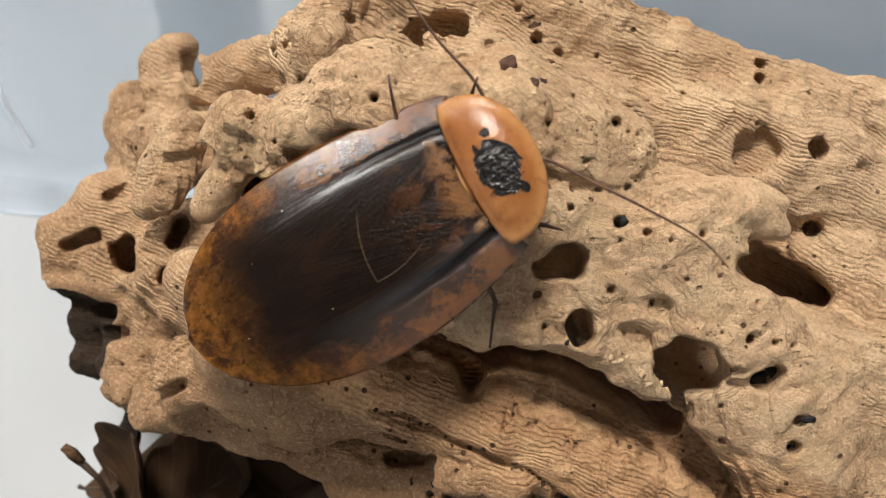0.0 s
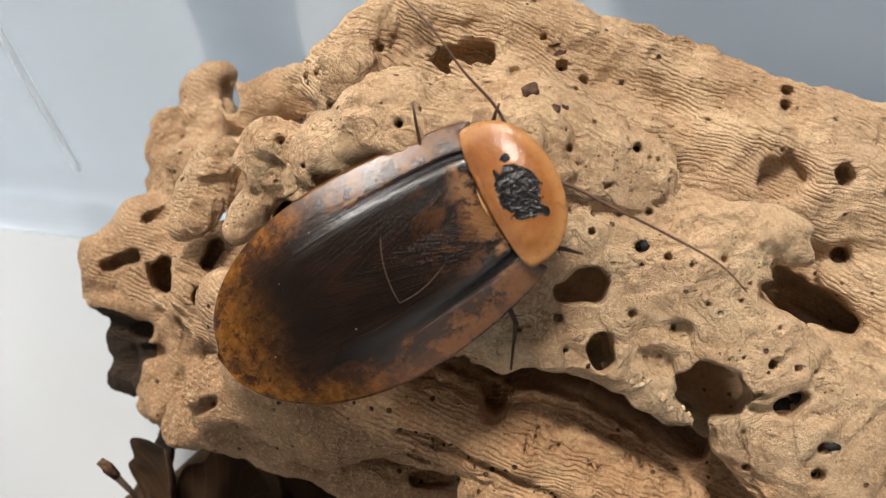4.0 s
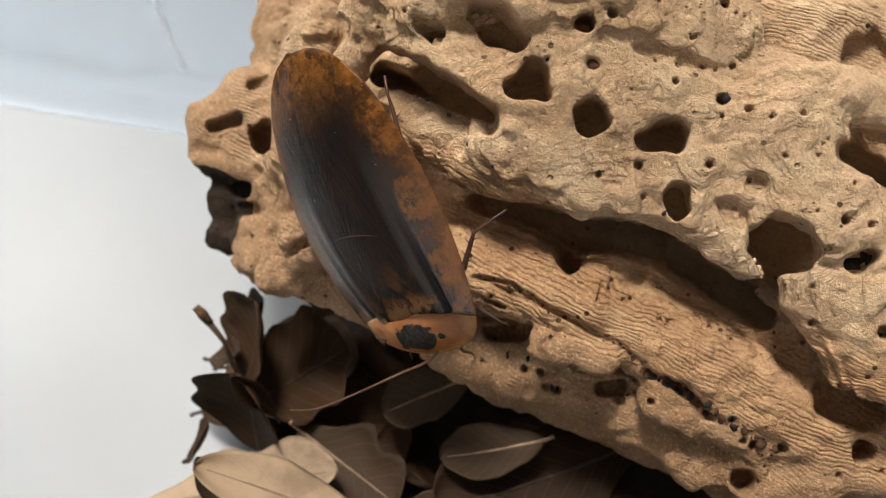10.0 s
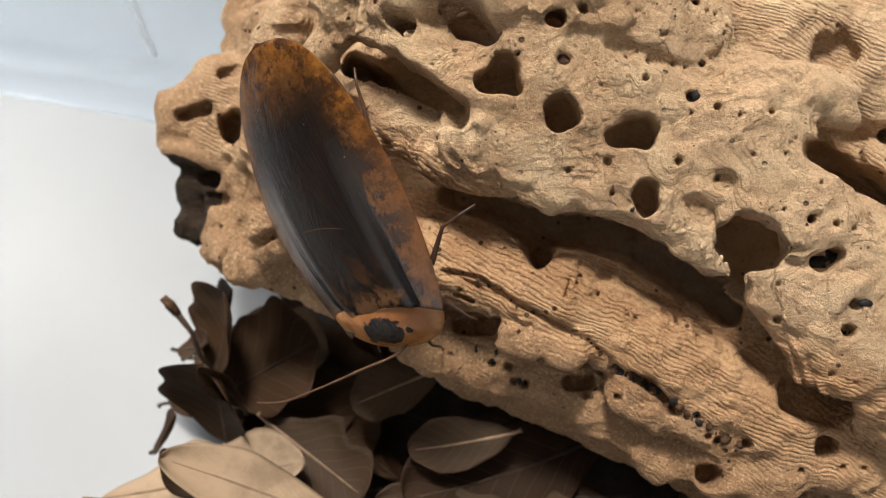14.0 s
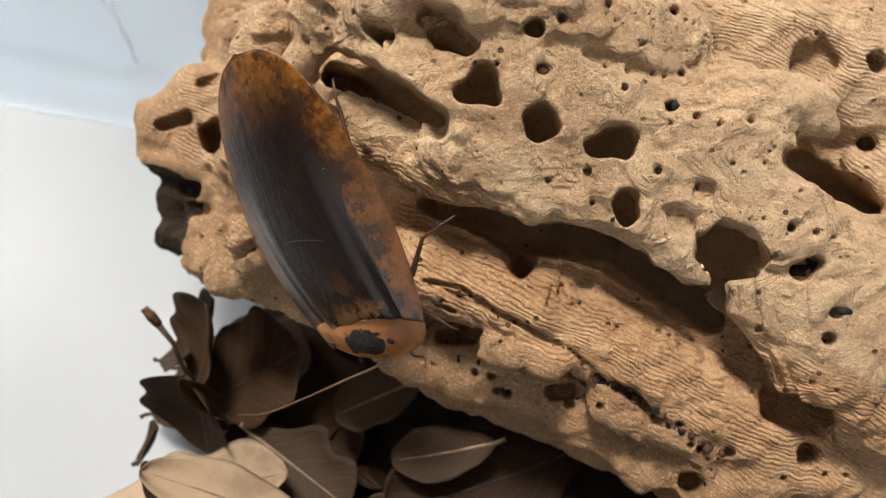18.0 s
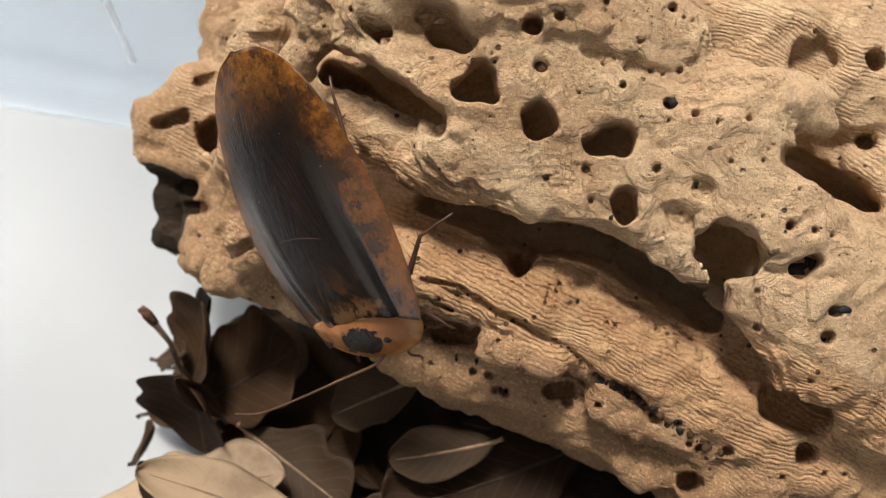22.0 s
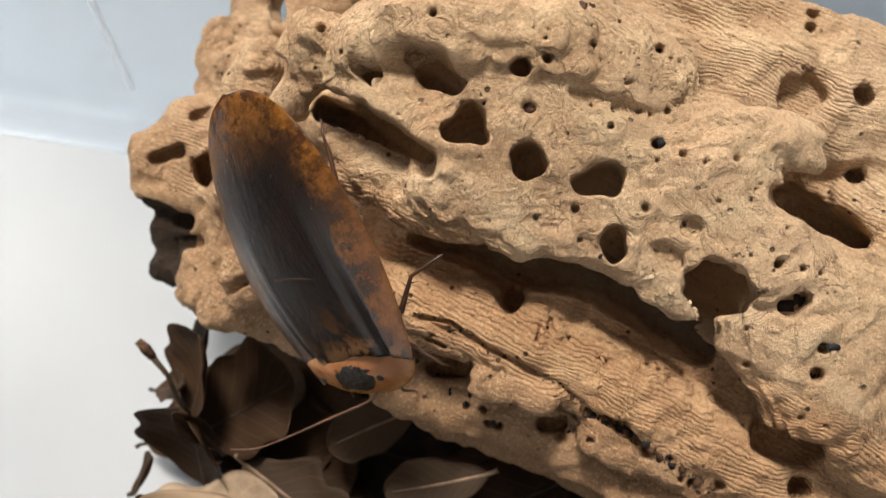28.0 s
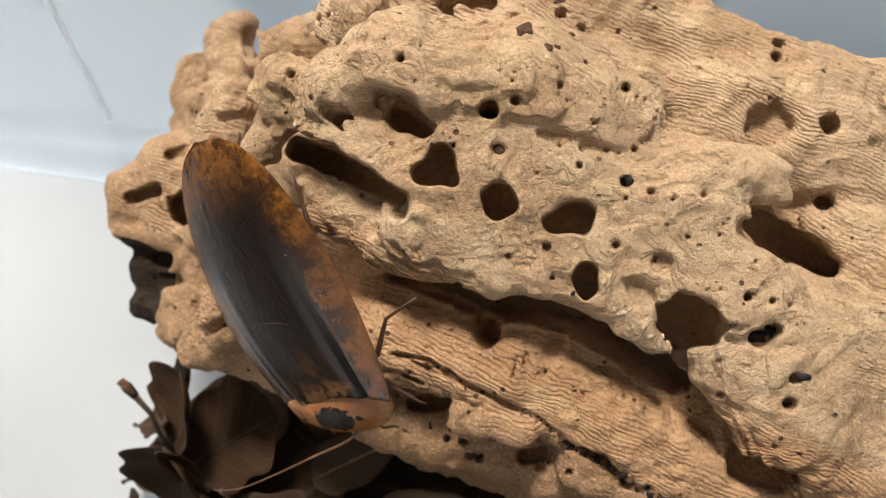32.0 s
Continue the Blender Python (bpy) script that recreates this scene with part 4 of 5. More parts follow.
def tegmen_material():
    m = Mat("wing_case", 0.3, coords="UV")
    s, v, _ = m.split()
    ob = m.t.nodes.new("ShaderNodeTexCoord").outputs["Object"]
    side = m.math("ABSOLUTE", m.math("SUBTRACT", m.math("MULTIPLY", v, 2.0), 1.0))
    blot = m.noise(130, 5, 0.65, at=ob)
    fine = m.noise(520, 5, 0.7, at=ob)
    lx, ly, _ = m.split(ob)
    lx, ly = m.math("MULTIPLY", lx, 1000.0), m.math("MULTIPLY", ly, 1000.0)
    # veins that fan out from the shoulder of each wing case
    back, out = m.math("SUBTRACT", 29.0, lx), m.math("SUBTRACT", m.math("ABSOLUTE", ly), 10.0)
    turn = m.math("ARCTAN2", out, back)
    way = m.math("SQRT", m.math("ADD", m.math("MULTIPLY", back, back), m.math("MULTIPLY", out, out)))
    fan = m.noise(1.0, 3, 0.6, at=m.node("CombineXYZ", i0=m.math("MULTIPLY", turn, 85.0), i1=m.math("MULTIPLY", way, 0.05), i2=0.0).outputs[0])
    streak = m.noise(1.0, 5, 0.65, at=m.node("CombineXYZ", i0=m.math("MULTIPLY", turn, 16.0), i1=m.math("MULTIPLY", way, 0.10), i2=3.0).outputs[0])
    # the strong black vein, and the pale field outside it
    off = m.math("SUBTRACT", side, m.math("MULTIPLY_ADD", s, -0.10, 0.65))
    vein = m.math("MULTIPLY", m.range(m.math("ABSOLUTE", off), 0.065, 0.020), m.range(s, 0.50, 0.12))
    spread = m.math("ADD", off, m.math("ADD", m.math("MULTIPLY", m.math("SUBTRACT", blot, 0.5), 0.5), m.math("MULTIPLY", m.math("SUBTRACT", streak, 0.5), 0.4)))
    field = m.math("MULTIPLY", m.math("MULTIPLY", m.range(off, 0.0, 0.04), m.range(spread, -0.02, 0.20)), m.range(s, 0.85, 0.30))
    edge = m.math("ADD", side, m.math("MULTIPLY", m.math("SUBTRACT", blot, 0.5), 0.26))
    edge = m.math("ADD", edge, m.math("MULTIPLY", m.math("SUBTRACT", streak, 0.5), 0.34))
    tip = m.math("ADD", s, m.math("MULTIPLY", m.math("SUBTRACT", blot, 0.5), 0.10))
    dark = m.math("MULTIPLY", m.range(edge, 1.02, 0.60), m.range(tip, 1.02, 0.68))
    dark = m.math("MULTIPLY", dark, m.math("SUBTRACT", 1.0, m.math("MULTIPLY", field, m.range(blot, 0.34, 0.60, 0.25, 0.9))))
    amber = m.mix(m.range(fine, 0.35, 0.7), (0.105, 0.039, 0.006, 1), (0.20, 0.080, 0.014, 1))
    amber = m.mix(m.math("MULTIPLY", m.range(m.noise(210, 5, 0.72, at=ob), 0.50, 0.60), 0.8), amber, (0.034, 0.012, 0.005, 1))
    amber = m.mix(m.math("MULTIPLY", field, 0.75), amber, (0.15, 0.055, 0.015, 1))
    deep = m.mix(m.range(streak, 0.35, 0.72), (0.006, 0.0034, 0.0024, 1), (0.015, 0.007, 0.004, 1))
    col = m.mix(dark, amber, deep)
    # mottled rust patches near the base and the inner margin
    spots = m.math("ADD", m.noise(170, 6, 0.72, at=ob), m.math("MULTIPLY", m.math("SUBTRACT", streak, 0.5), 0.3))
    rust = m.math("MULTIPLY", m.range(spots, 0.50, 0.62), m.range(s, 0.30, 0.04, 0.0, 0.45))
    rust = m.math("MULTIPLY", rust, m.range(off, -0.04, -0.12))
    col = m.mix(m.math("MULTIPLY", rust, 0.85), col, (0.13, 0.048, 0.012, 1))
    mott = m.math("MULTIPLY", m.range(m.noise(190, 6, 0.75, at=ob), 0.47, 0.56), m.math("MULTIPLY", m.range(off, 0.0, 0.05), m.range(off, 0.34, 0.10, 0.45, 0.95)))
    col = m.mix(mott, col, (0.024, 0.010, 0.005, 1))
    # pale specked humps at the wing bases
    hump = m.math("MULTIPLY", m.range(s, 0.095, 0.03), m.range(off, -0.02, -0.07))
    hump = m.math("MULTIPLY", hump, m.range(m.noise(260, 5, 0.7, at=ob), 0.56, 0.43))
    col = m.mix(m.math("MULTIPLY", hump, 0.5), col, (0.30, 0.145, 0.055, 1))
    col = m.mix(m.math("MULTIPLY", m.range(fan, 0.60, 0.72), 0.25), col, (0.004, 0.003, 0.003, 1))
    col = m.mix(vein, col, (0.006, 0.004, 0.004, 1))
    # the curved furrow on the upper wing case
    y1, y2 = m.math("ADD", ly, 7.9), m.math("ADD", ly, 0.8)
    far_a = m.math("ABSOLUTE", m.math("SUBTRACT", lx, m.math("ADD", m.math("MULTIPLY_ADD", y1, 0.113, 2.1), m.math("MULTIPLY", m.math("MULTIPLY", y1, y2), 0.0212))))
    on_a = m.math("MULTIPLY", m.range(far_a, 0.16, 0.04), m.math("MULTIPLY", m.range(ly, -8.1, -7.7), m.range(ly, 5.0, 2.0)))
    x1, x2 = m.math("SUBTRACT", lx, 2.1), m.math("SUBTRACT", lx, 7.9)
    far_b = m.math("ABSOLUTE", m.math("SUBTRACT", ly, m.math("ADD", m.math("MULTIPLY_ADD", x1, 0.0862, -7.9), m.math("MULTIPLY", m.math("MULTIPLY", x1, x2), 0.0301))))
    on_b = m.math("MULTIPLY", m.range(far_b, 0.16, 0.04), m.math("MULTIPLY", m.range(lx, 1.9, 2.3), m.range(lx, 14.0, 9.0)))
    furrow = m.math("MULTIPLY", m.math("MAXIMUM", on_a, on_b), 0.30)
    col = m.mix(furrow, col, (0.22, 0.15, 0.10, 1))
    dust = m.range(m.voronoi(300, ob), 0.040, 0.025)
    dust = m.math("MULTIPLY", dust, m.range(m.noise(200, 2, at=ob), 0.5, 0.6))
    col = m.mix(dust, col, (0.60, 0.48, 0.33, 1))
    m.color(col)
    h = m.math("ADD", m.math("MULTIPLY", fan, 0.4), m.math("ADD", m.math("MULTIPLY", fine, 0.16), m.math("MULTIPLY", streak, 0.5)))
    h = m.math("ADD", h, m.math("MULTIPLY", m.noise(45, 3, 0.5, at=ob), 1.2))
    h = m.math("SUBTRACT", h, m.math("MULTIPLY", vein, 1.5))
    m.bump(m.math("ADD", h, m.math("MULTIPLY", m.noise(1600, 3, 0.7, at=ob), 0.35)), 0.9, 0.00042)
    m.put(m.b, "Coat Normal", m.node("Bump", Strength=0.4, Distance=0.00030, Height=m.math("ADD", h, m.math("MULTIPLY", m.noise(1200, 4, 0.7, at=ob), 0.5))).outputs[0])
    m.put(m.b, "Roughness", m.range(fine, 0.3, 0.7, 0.14, 0.24))
    polish = m.math("MULTIPLY", m.range(off, -0.20, -0.03), m.range(s, 0.70, 0.30))
    polish = m.math("MULTIPLY", polish, m.math("SUBTRACT", 1.0, m.math("MULTIPLY", vein, 0.85)))
    m.put(m.b, "Coat Weight", m.math("MULTIPLY", polish, 0.8))
    m.set("Coat Roughness", 0.16)
    m.put(m.b, "Specular IOR Level", m.math("MULTIPLY_ADD", polish, 0.55, 0.12))
    return m.m


def shield_material():
    m = Mat("shield", 0.3)
    x, y, _ = m.split()
    n1, n2 = m.noise(420, 4, 0.6), m.noise(170, 4, 0.6)
    ragged_edge = m.math("MULTIPLY", m.math("SUBTRACT", m.noise(420, 6, 0.7), 0.5), 1.3)

    def blot(cx, cy, rx, ry, rough):
        px = m.math("DIVIDE", m.math("SUBTRACT", x, cx * RM), rx * RM)
        py = m.math("DIVIDE", m.math("SUBTRACT", y, cy * RM), ry * RM)
        return m.math("ADD", m.math("SQRT", m.math("ADD", m.math("MULTIPLY", px, px), m.math("MULTIPLY", py, py))), m.math("MULTIPLY", ragged_edge, rough))

    r = m.math("MINIMUM", blot(27.7, -1.3, 3.5, 5.0, 1.0), m.math("MINIMUM", blot(28.4, 4.7, 0.9, 0.9, 1.3), blot(29.9, -5.6, 0.8, 1.2, 1.3)))
    patch = m.range(r, 1.02, 0.95)
    base = m.mix(m.range(n2, 0.3, 0.75), (0.26, 0.094, 0.025, 1), (0.38, 0.160, 0.050, 1))
    rim = m.math("SQRT", m.math("ADD", m.math("POWER", m.math("DIVIDE", m.math("SUBTRACT", x, 0.0272), 0.0088), 2.0), m.math("POWER", m.math("DIVIDE", y, 0.0130), 2.0)))
    base = m.mix(m.math("MULTIPLY", m.range(rim, 0.72, 0.95), 0.5), base, (0.50, 0.26, 0.10, 1))
    base = m.mix(m.math("MULTIPLY", m.range(m.noise(420, 6, 0.75), 0.5, 0.64), 0.45), base, (0.20, 0.075, 0.022, 1))
    col = m.mix(patch, base, (0.008, 0.007, 0.007, 1))
    m.color(col)
    m.set("Specular IOR Level", 0.4)
    m.set("Subsurface Weight", 0.06)
    m.set("Subsurface Radius", (0.003, 0.0012, 0.0005))
    m.bump(m.math("ADD", m.math("ADD", n2, m.math("MULTIPLY", m.noise(1100, 4, 0.7), 0.25)), m.math("MULTIPLY", m.math("MULTIPLY", patch, n1), 5.0)), 0.5, 0.0006)
    m.put(m.b, "Roughness", m.range(patch, 0, 1, 0.26, 0.13))
    return m.m


def plain_shell(name, a, b, rough=0.35):
    m = Mat(name, rough)
    m.color(m.mix(m.range(m.noise(260, 4, 0.6), 0.35, 0.7), c4(a), c4(b)))
    m.bump(m.noise(700, 3), 0.3, 0.0002)
    return m.m


TEGMEN, SHIELD = tegmen_material(), shield_material()
BELLY = plain_shell("belly_shell", (0.05, 0.02, 0.008), (0.11, 0.045, 0.015))
LEG = plain_shell("leg_shell", (0.030, 0.011, 0.005), (0.09, 0.035, 0.012), 0.5)
FEELER = plain_shell("feeler_shell", (0.06, 0.028, 0.014), (0.12, 0.055, 0.025), 0.5)
SCUTUM = plain_shell("scutum_shell", (0.42, 0.17, 0.04), (0.58, 0.30, 0.11), 0.35)


def stance(tail, head, up):
    """The pose of the body with its tail and head at two places of the wood's space, in millimetres, and its back towards up."""
    tail, head, up = Vector(tail), Vector(head), Vector(up)
    x = (head - tail).normalized()
    y = up.cross(x).normalized()
    z = x.cross(y)
    m = Matrix((x, y, z)).transposed().to_4x4()
    return BASE @ Matrix.Translation((tail + head) * 0.0005) @ m


MM = 0.001


def wing_half(s, base=0.73):
    grow = base + (1 - base) * math.sin(min(s / 0.5, 1) * math.pi / 2) ** 0.75
    return 18.6 * grow * max(0.0, 1 - max(0.0, (s - 0.42) / 0.58) ** 2.3) ** 0.5


def cockroach():
    body = thing("cockroach", Matrix.Identity(4), "large glossy brown cockroach with amber edges resting on driftwood", "cockroach")

    def wing(sign, lift):
        def across(s, w):
            half = wing_half(s)
            inner = (-0.22 if sign > 0 else 0.12) - (0.36 if sign > 0 else 0.45) * min(1.0, s / 0.45)
            return (1 + (inner - 1) * w), half

        def place(s, w):
            u, half = across(s, w)
            wave = 0.35 * math.sin(9 * s + 2 * sign) * abs(u) ** 4
            front = 21.2 + 4.4 * abs(u) ** 1.6
            x = front - (front + 33.6) * s
            z = 5.0 * (1 - 0.35 * s * s) * (1 - s**5) * max(0.0, 1 - abs(u) ** 2.05) + lift * (1 - abs(u)) + wave - 3.2 * (1 - s) ** 7 * (1 - u * u)
            groove = (-0.5 * math.exp(-(((abs(u) - 0.65 + 0.10 * s) / 0.05) ** 2)) + 0.3 * math.exp(-(((abs(u) - 0.54 + 0.10 * s) / 0.07) ** 2))) * max(0.0, 1 - s / 0.6)
            tuck = -0.3 * w**6 if sign > 0 else 0.0
            return (x * RM, (sign * u * half - 1.0 * math.sin(math.pi * min(1.0, 1.05 * s))) * RM, (z + groove + tuck) * RM)

        bm = sheet(56, 40, place, (0.32 if sign > 0 else -0.32) * RM)
        uv = bm.loops.layers.uv.verify()
        for f in bm.faces:
            for loop in f.loops:
                s, w = loop[uv].uv
                loop[uv].uv = (s, 0.5 + 0.5 * sign * across(s, w)[0])
        bmesh.ops.recalc_face_normals(bm, faces=bm.faces)
        return part("wing_case", bm, TEGMEN, body)

    wing(-1, 0.0)
    wing(1, 0.3)

    # abdomen, and the amber plate between wings and shield
    bm = bmesh.new()
    bmesh.ops.create_uvsphere(bm, u_segments=32, v_segments=16, radius=1)
    for v in bm.verts:
        v.co = Vector(((v.co.x * 28 - 3), v.co.y * 14.5, v.co.z * (3.4 if v.co.z > 0 else 4.5) - 0.6)) * RM
    part("abdomen", bm, BELLY, body)
    bm = bmesh.new()
    bmesh.ops.create_uvsphere(bm, u_segments=24, v_segments=12, radius=1)
    for v in bm.verts:
        v.co = Vector((v.co.x * 5 + 18.0, v.co.y * 6, v.co.z * 1.6 + 0.3)) * RM
    part("scutum", bm, SCUTUM, body, "amber plate between the wing bases")

    # shield over the head
    bm = bmesh.new()
    rings, around = 18, 64

    def rim(a):
        c, s = math.cos(a), math.sin(a)
        x = 9.7 * abs(c) ** 0.9 if c > 0 else -2.6 * abs(c) ** 0.55
        return x, 12.7 * abs(s) ** 0.96 * (1 if s > 0 else -1)

    tops, lows = [], []
    for level in (0, 1):
        grid = []
        for i in range(1, rings + 1):
            f = i / rings
            ring = []
            for j in range(around):
                x, y = rim(2 * math.pi * j / around)
                z = 1.9 * (1 - f**2.2) - 0.7 * (y * f / 12.7) ** 2 - 0.9 * level * (1 - 0.45 * f) - 0.12 * math.exp(-(((f - 0.84) / 0.06) ** 2))
                ring.append(bm.verts.new(Vector((24.6 + 2.6 * (1 - f) + x * f, y * f, z + 2.5 - 0.05 * (x * f) ** 2 / 4)) * RM))
            grid.append(ring)
        mid = bm.verts.new(Vector((27.2, 0, 4.4 - 0.9 * level)) * RM)
        for j in range(around):
            k = (j + 1) % around
            bm.faces.new((mid, grid[0][j], grid[0][k]))
            for a, b in zip(grid, grid[1:]):
                bm.faces.new((a[j], b[j], b[k], a[k]))
        tops.append(grid[-1])
    for j in range(around):
        k = (j + 1) % around
        bm.faces.new((tops[0][j], tops[1][j], tops[1][k], tops[0][k]))
    bmesh.ops.recalc_face_normals(bm, faces=bm.faces)
    shield = part("pronotum", bm, SHIELD, body, "orange neck shield with a ragged black patch")

    # head
    bm = bmesh.new()
    bmesh.ops.create_uvsphere(bm, u_segments=20, v_segments=12, radius=1)
    for v in bm.verts:
        v.co = Vector((v.co.x * 3.0 + 25.0, v.co.y * 3.4, v.co.z * 2.4 - 2.8)) * RM
    head = part("head", bm, LEG, body, "dark brown head under the shield")

    # legs with spines
    def leg(hip, knee, ankle, toe):
        way = [(Vector(p) - Vector(hip)) * RM for p in (hip, knee, ankle, toe)]
        line = [way[0], way[0].lerp(way[1], 0.5), way[1].lerp(way[0], 0.08), way[1].lerp(way[2], 0.08), way[1].lerp(way[2], 0.5), way[2], way[2].lerp(way[3], 0.5) + Vector((0, 0, 0.4 * RM)), way[3]]
        bm = tube(line, [r * RM for r in (1.1, 1.1, 0.75, 0.65, 0.52, 0.38, 0.27, 0.2)], 8)
        ahead = (way[2] - way[1]).normalized()
        side = ahead.orthogonal().normalized()
        ob = part("leg", bm, LEG, body)
        ob.matrix_basis = Matrix.Translation(Vector(hip) * RM)
        for n in range(9):
            p = way[1].lerp(way[2], 0.05 + 0.11 * n)
            out = (side * math.cos(n * 2.4) + ahead.cross(side) * math.sin(n * 2.4) + ahead * 0.6).normalized()
            part("spine", tube([p, p + out * 1.9 * RM], [0.16 * RM, 0.03 * RM], 5), LEG, ob)
        return ob, Vector(hip) * RM, (way[2] - way[0]).normalized()

    front_leg = leg((20, 5, -2.5), (26.5, 9.0, -1.6), (29.0, 11.4, 0.8), (31.5, 13.2, 2.2))
    leg((20, -5, -2.5), (25, -9, -4.5), (29, -12, -5.0), (31, -14, -6))
    middle_leg = leg((14, 6, -2), (17.5, 13, -2.5), (11.8, 17.6, -5.0), (10.5, 25.1, -7.0))
    leg((14, -6, -2), (16, -14, -4.5), (15.5, -19, -6.5), (10.5, -25.5, -8.5))
    leg((6, 6, -2), (-5, 13, -2), (-15, 14, -4), (-21, 15, -5))
    leg((6, -6, -2), (-5, -13, -2), (-15, -14, -4), (-21, -15, -5))

    def feeler(base, bends):
        """A feeler of many short rings, its base at its own origin."""
        ends = [Vector(p) - Vector(base) for p in [base, *bends]]
        pts = []
        for n in range(61):
            f = n / 60 * (len(ends) - 1)
            i = min(int(f), len(ends) - 2)
            a, b, c, d = ends[max(i - 1, 0)], ends[i], ends[i + 1], ends[min(i + 2, len(ends) - 1)]
            h = f - i
            pts.append((b + 0.5 * h * ((c - a) + h * ((2 * a - 5 * b + 4 * c - d) + h * (3 * (b - c) + d - a)))) * RM)
        radii = [(0.34 - 0.23 * n / 60) * (1.0 + 0.12 * (n % 2)) * RM for n in range(61)]
        ob = part("antenna", tube(pts, radii, 7), FEELER, body, "thin brown ringed feeler")
        return ob, Vector(base) * RM, ends[-1].normalized()

    left = feeler((30, 4, 0), [(30.6, 12.7, 1.2), (28.9, 20.7, 3), (27.7, 29.6, 4), (25.0, 39, 4.5)])
    right = feeler((31, -1, 0), [(34.5, -3.2, 0.0), (39.3, -10.2, -1.0), (44.3, -17.5, -2.0), (49.2, -25.5, -3.0), (50.8, -31.5, -3.5)])
    return body, shield, left, right, front_leg, middle_leg


roach, roach_shield, feeler_left, feeler_right, front_leg, middle_leg = cockroach()


# ---- oak leaves ----
def leaf_material(name, shaded, brown=False):
    m = Mat(name, 0.62, coords="UV")
    s, v, _ = m.split()
    ob = m.t.nodes.new("ShaderNodeTexCoord").outputs["Object"]
    rnd = m.t.nodes.new("ShaderNodeObjectInfo").outputs["Random"]
    # decayed brown, darkened further so the tone holds the log's shade
    if shaded:
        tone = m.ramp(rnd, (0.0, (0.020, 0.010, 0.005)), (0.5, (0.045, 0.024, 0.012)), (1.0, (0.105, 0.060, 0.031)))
    elif brown:
        tone = m.ramp(rnd, (0.0, (0.055, 0.036, 0.022)), (1.0, (0.085, 0.056, 0.034)))
    else:
        tone = m.ramp(rnd, (0.0, (0.34, 0.235, 0.145)), (0.5, (0.40, 0.29, 0.19)), (1.0, (0.46, 0.345, 0.24)))
    blot = m.noise(70, 5, 0.65, at=ob)
    col = m.mix(m.math("MULTIPLY", m.range(blot, 0.44, 0.70), 0.6), tone, m.mix(0.65, tone, (0.05, 0.026, 0.014, 1)))
    rim = m.math("ADD", m.math("ABSOLUTE", m.math("SUBTRACT", v, 0.5)), m.math("MULTIPLY", m.math("SUBTRACT", m.noise(120, 4, at=ob), 0.5), 0.12))
    col = m.mix(m.math("MULTIPLY", m.range(rim, 0.44, 0.50), 0.7), col, m.mix(0.7, tone, (0.04, 0.02, 0.012, 1)))
    side = m.math("ABSOLUTE", m.math("SUBTRACT", v, 0.5))
    veins = m.node("TexWave", Vector=m.node("CombineXYZ", i0=m.math("SUBTRACT", s, m.math("MULTIPLY", side, 0.55)), i1=0.0, i2=0.0).outputs[0], Scale=2.6, Distortion=0.6)
    vein = m.math("MAXIMUM", m.range(veins.outputs[1], 0.96, 1.0, 0.0, 0.6), m.range(side, 0.018, 0.0))
    col = m.mix(m.math("MULTIPLY", vein, 0.22), col, m.mix(0.3, tone, (0.5, 0.38, 0.25, 1)))
    m.color(col)
    m.set("Specular IOR Level", 0.15)
    net = m.voronoi(900, ob)
    m.bump(m.math("ADD", m.math("MULTIPLY", vein, 1.0), m.math("MULTIPLY", net, 0.5)), 0.4, 0.0004)
    tr = m.node("BsdfTranslucent", Color=col)
    mix = m.node("MixShader", i0=0.25, i1=m.b.outputs[0], i2=tr.outputs[0])
    m.t.links.new(mix.outputs[0], m.out.inputs[0])
    return m.m


LEAF, LEAF_SHADED, LEAF_BROWN = leaf_material("dry_leaf", False), leaf_material("shaded_decayed_leaf", True), leaf_material("brown_leaf", False, True)
STALK_DARK = plain_shell("dark_leaf_stalk", (0.02, 0.011, 0.006), (0.06, 0.034, 0.018), 0.7)
STALK = plain_shell("leaf_stalk", (0.16, 0.10, 0.06), (0.28, 0.18, 0.11), 0.6)


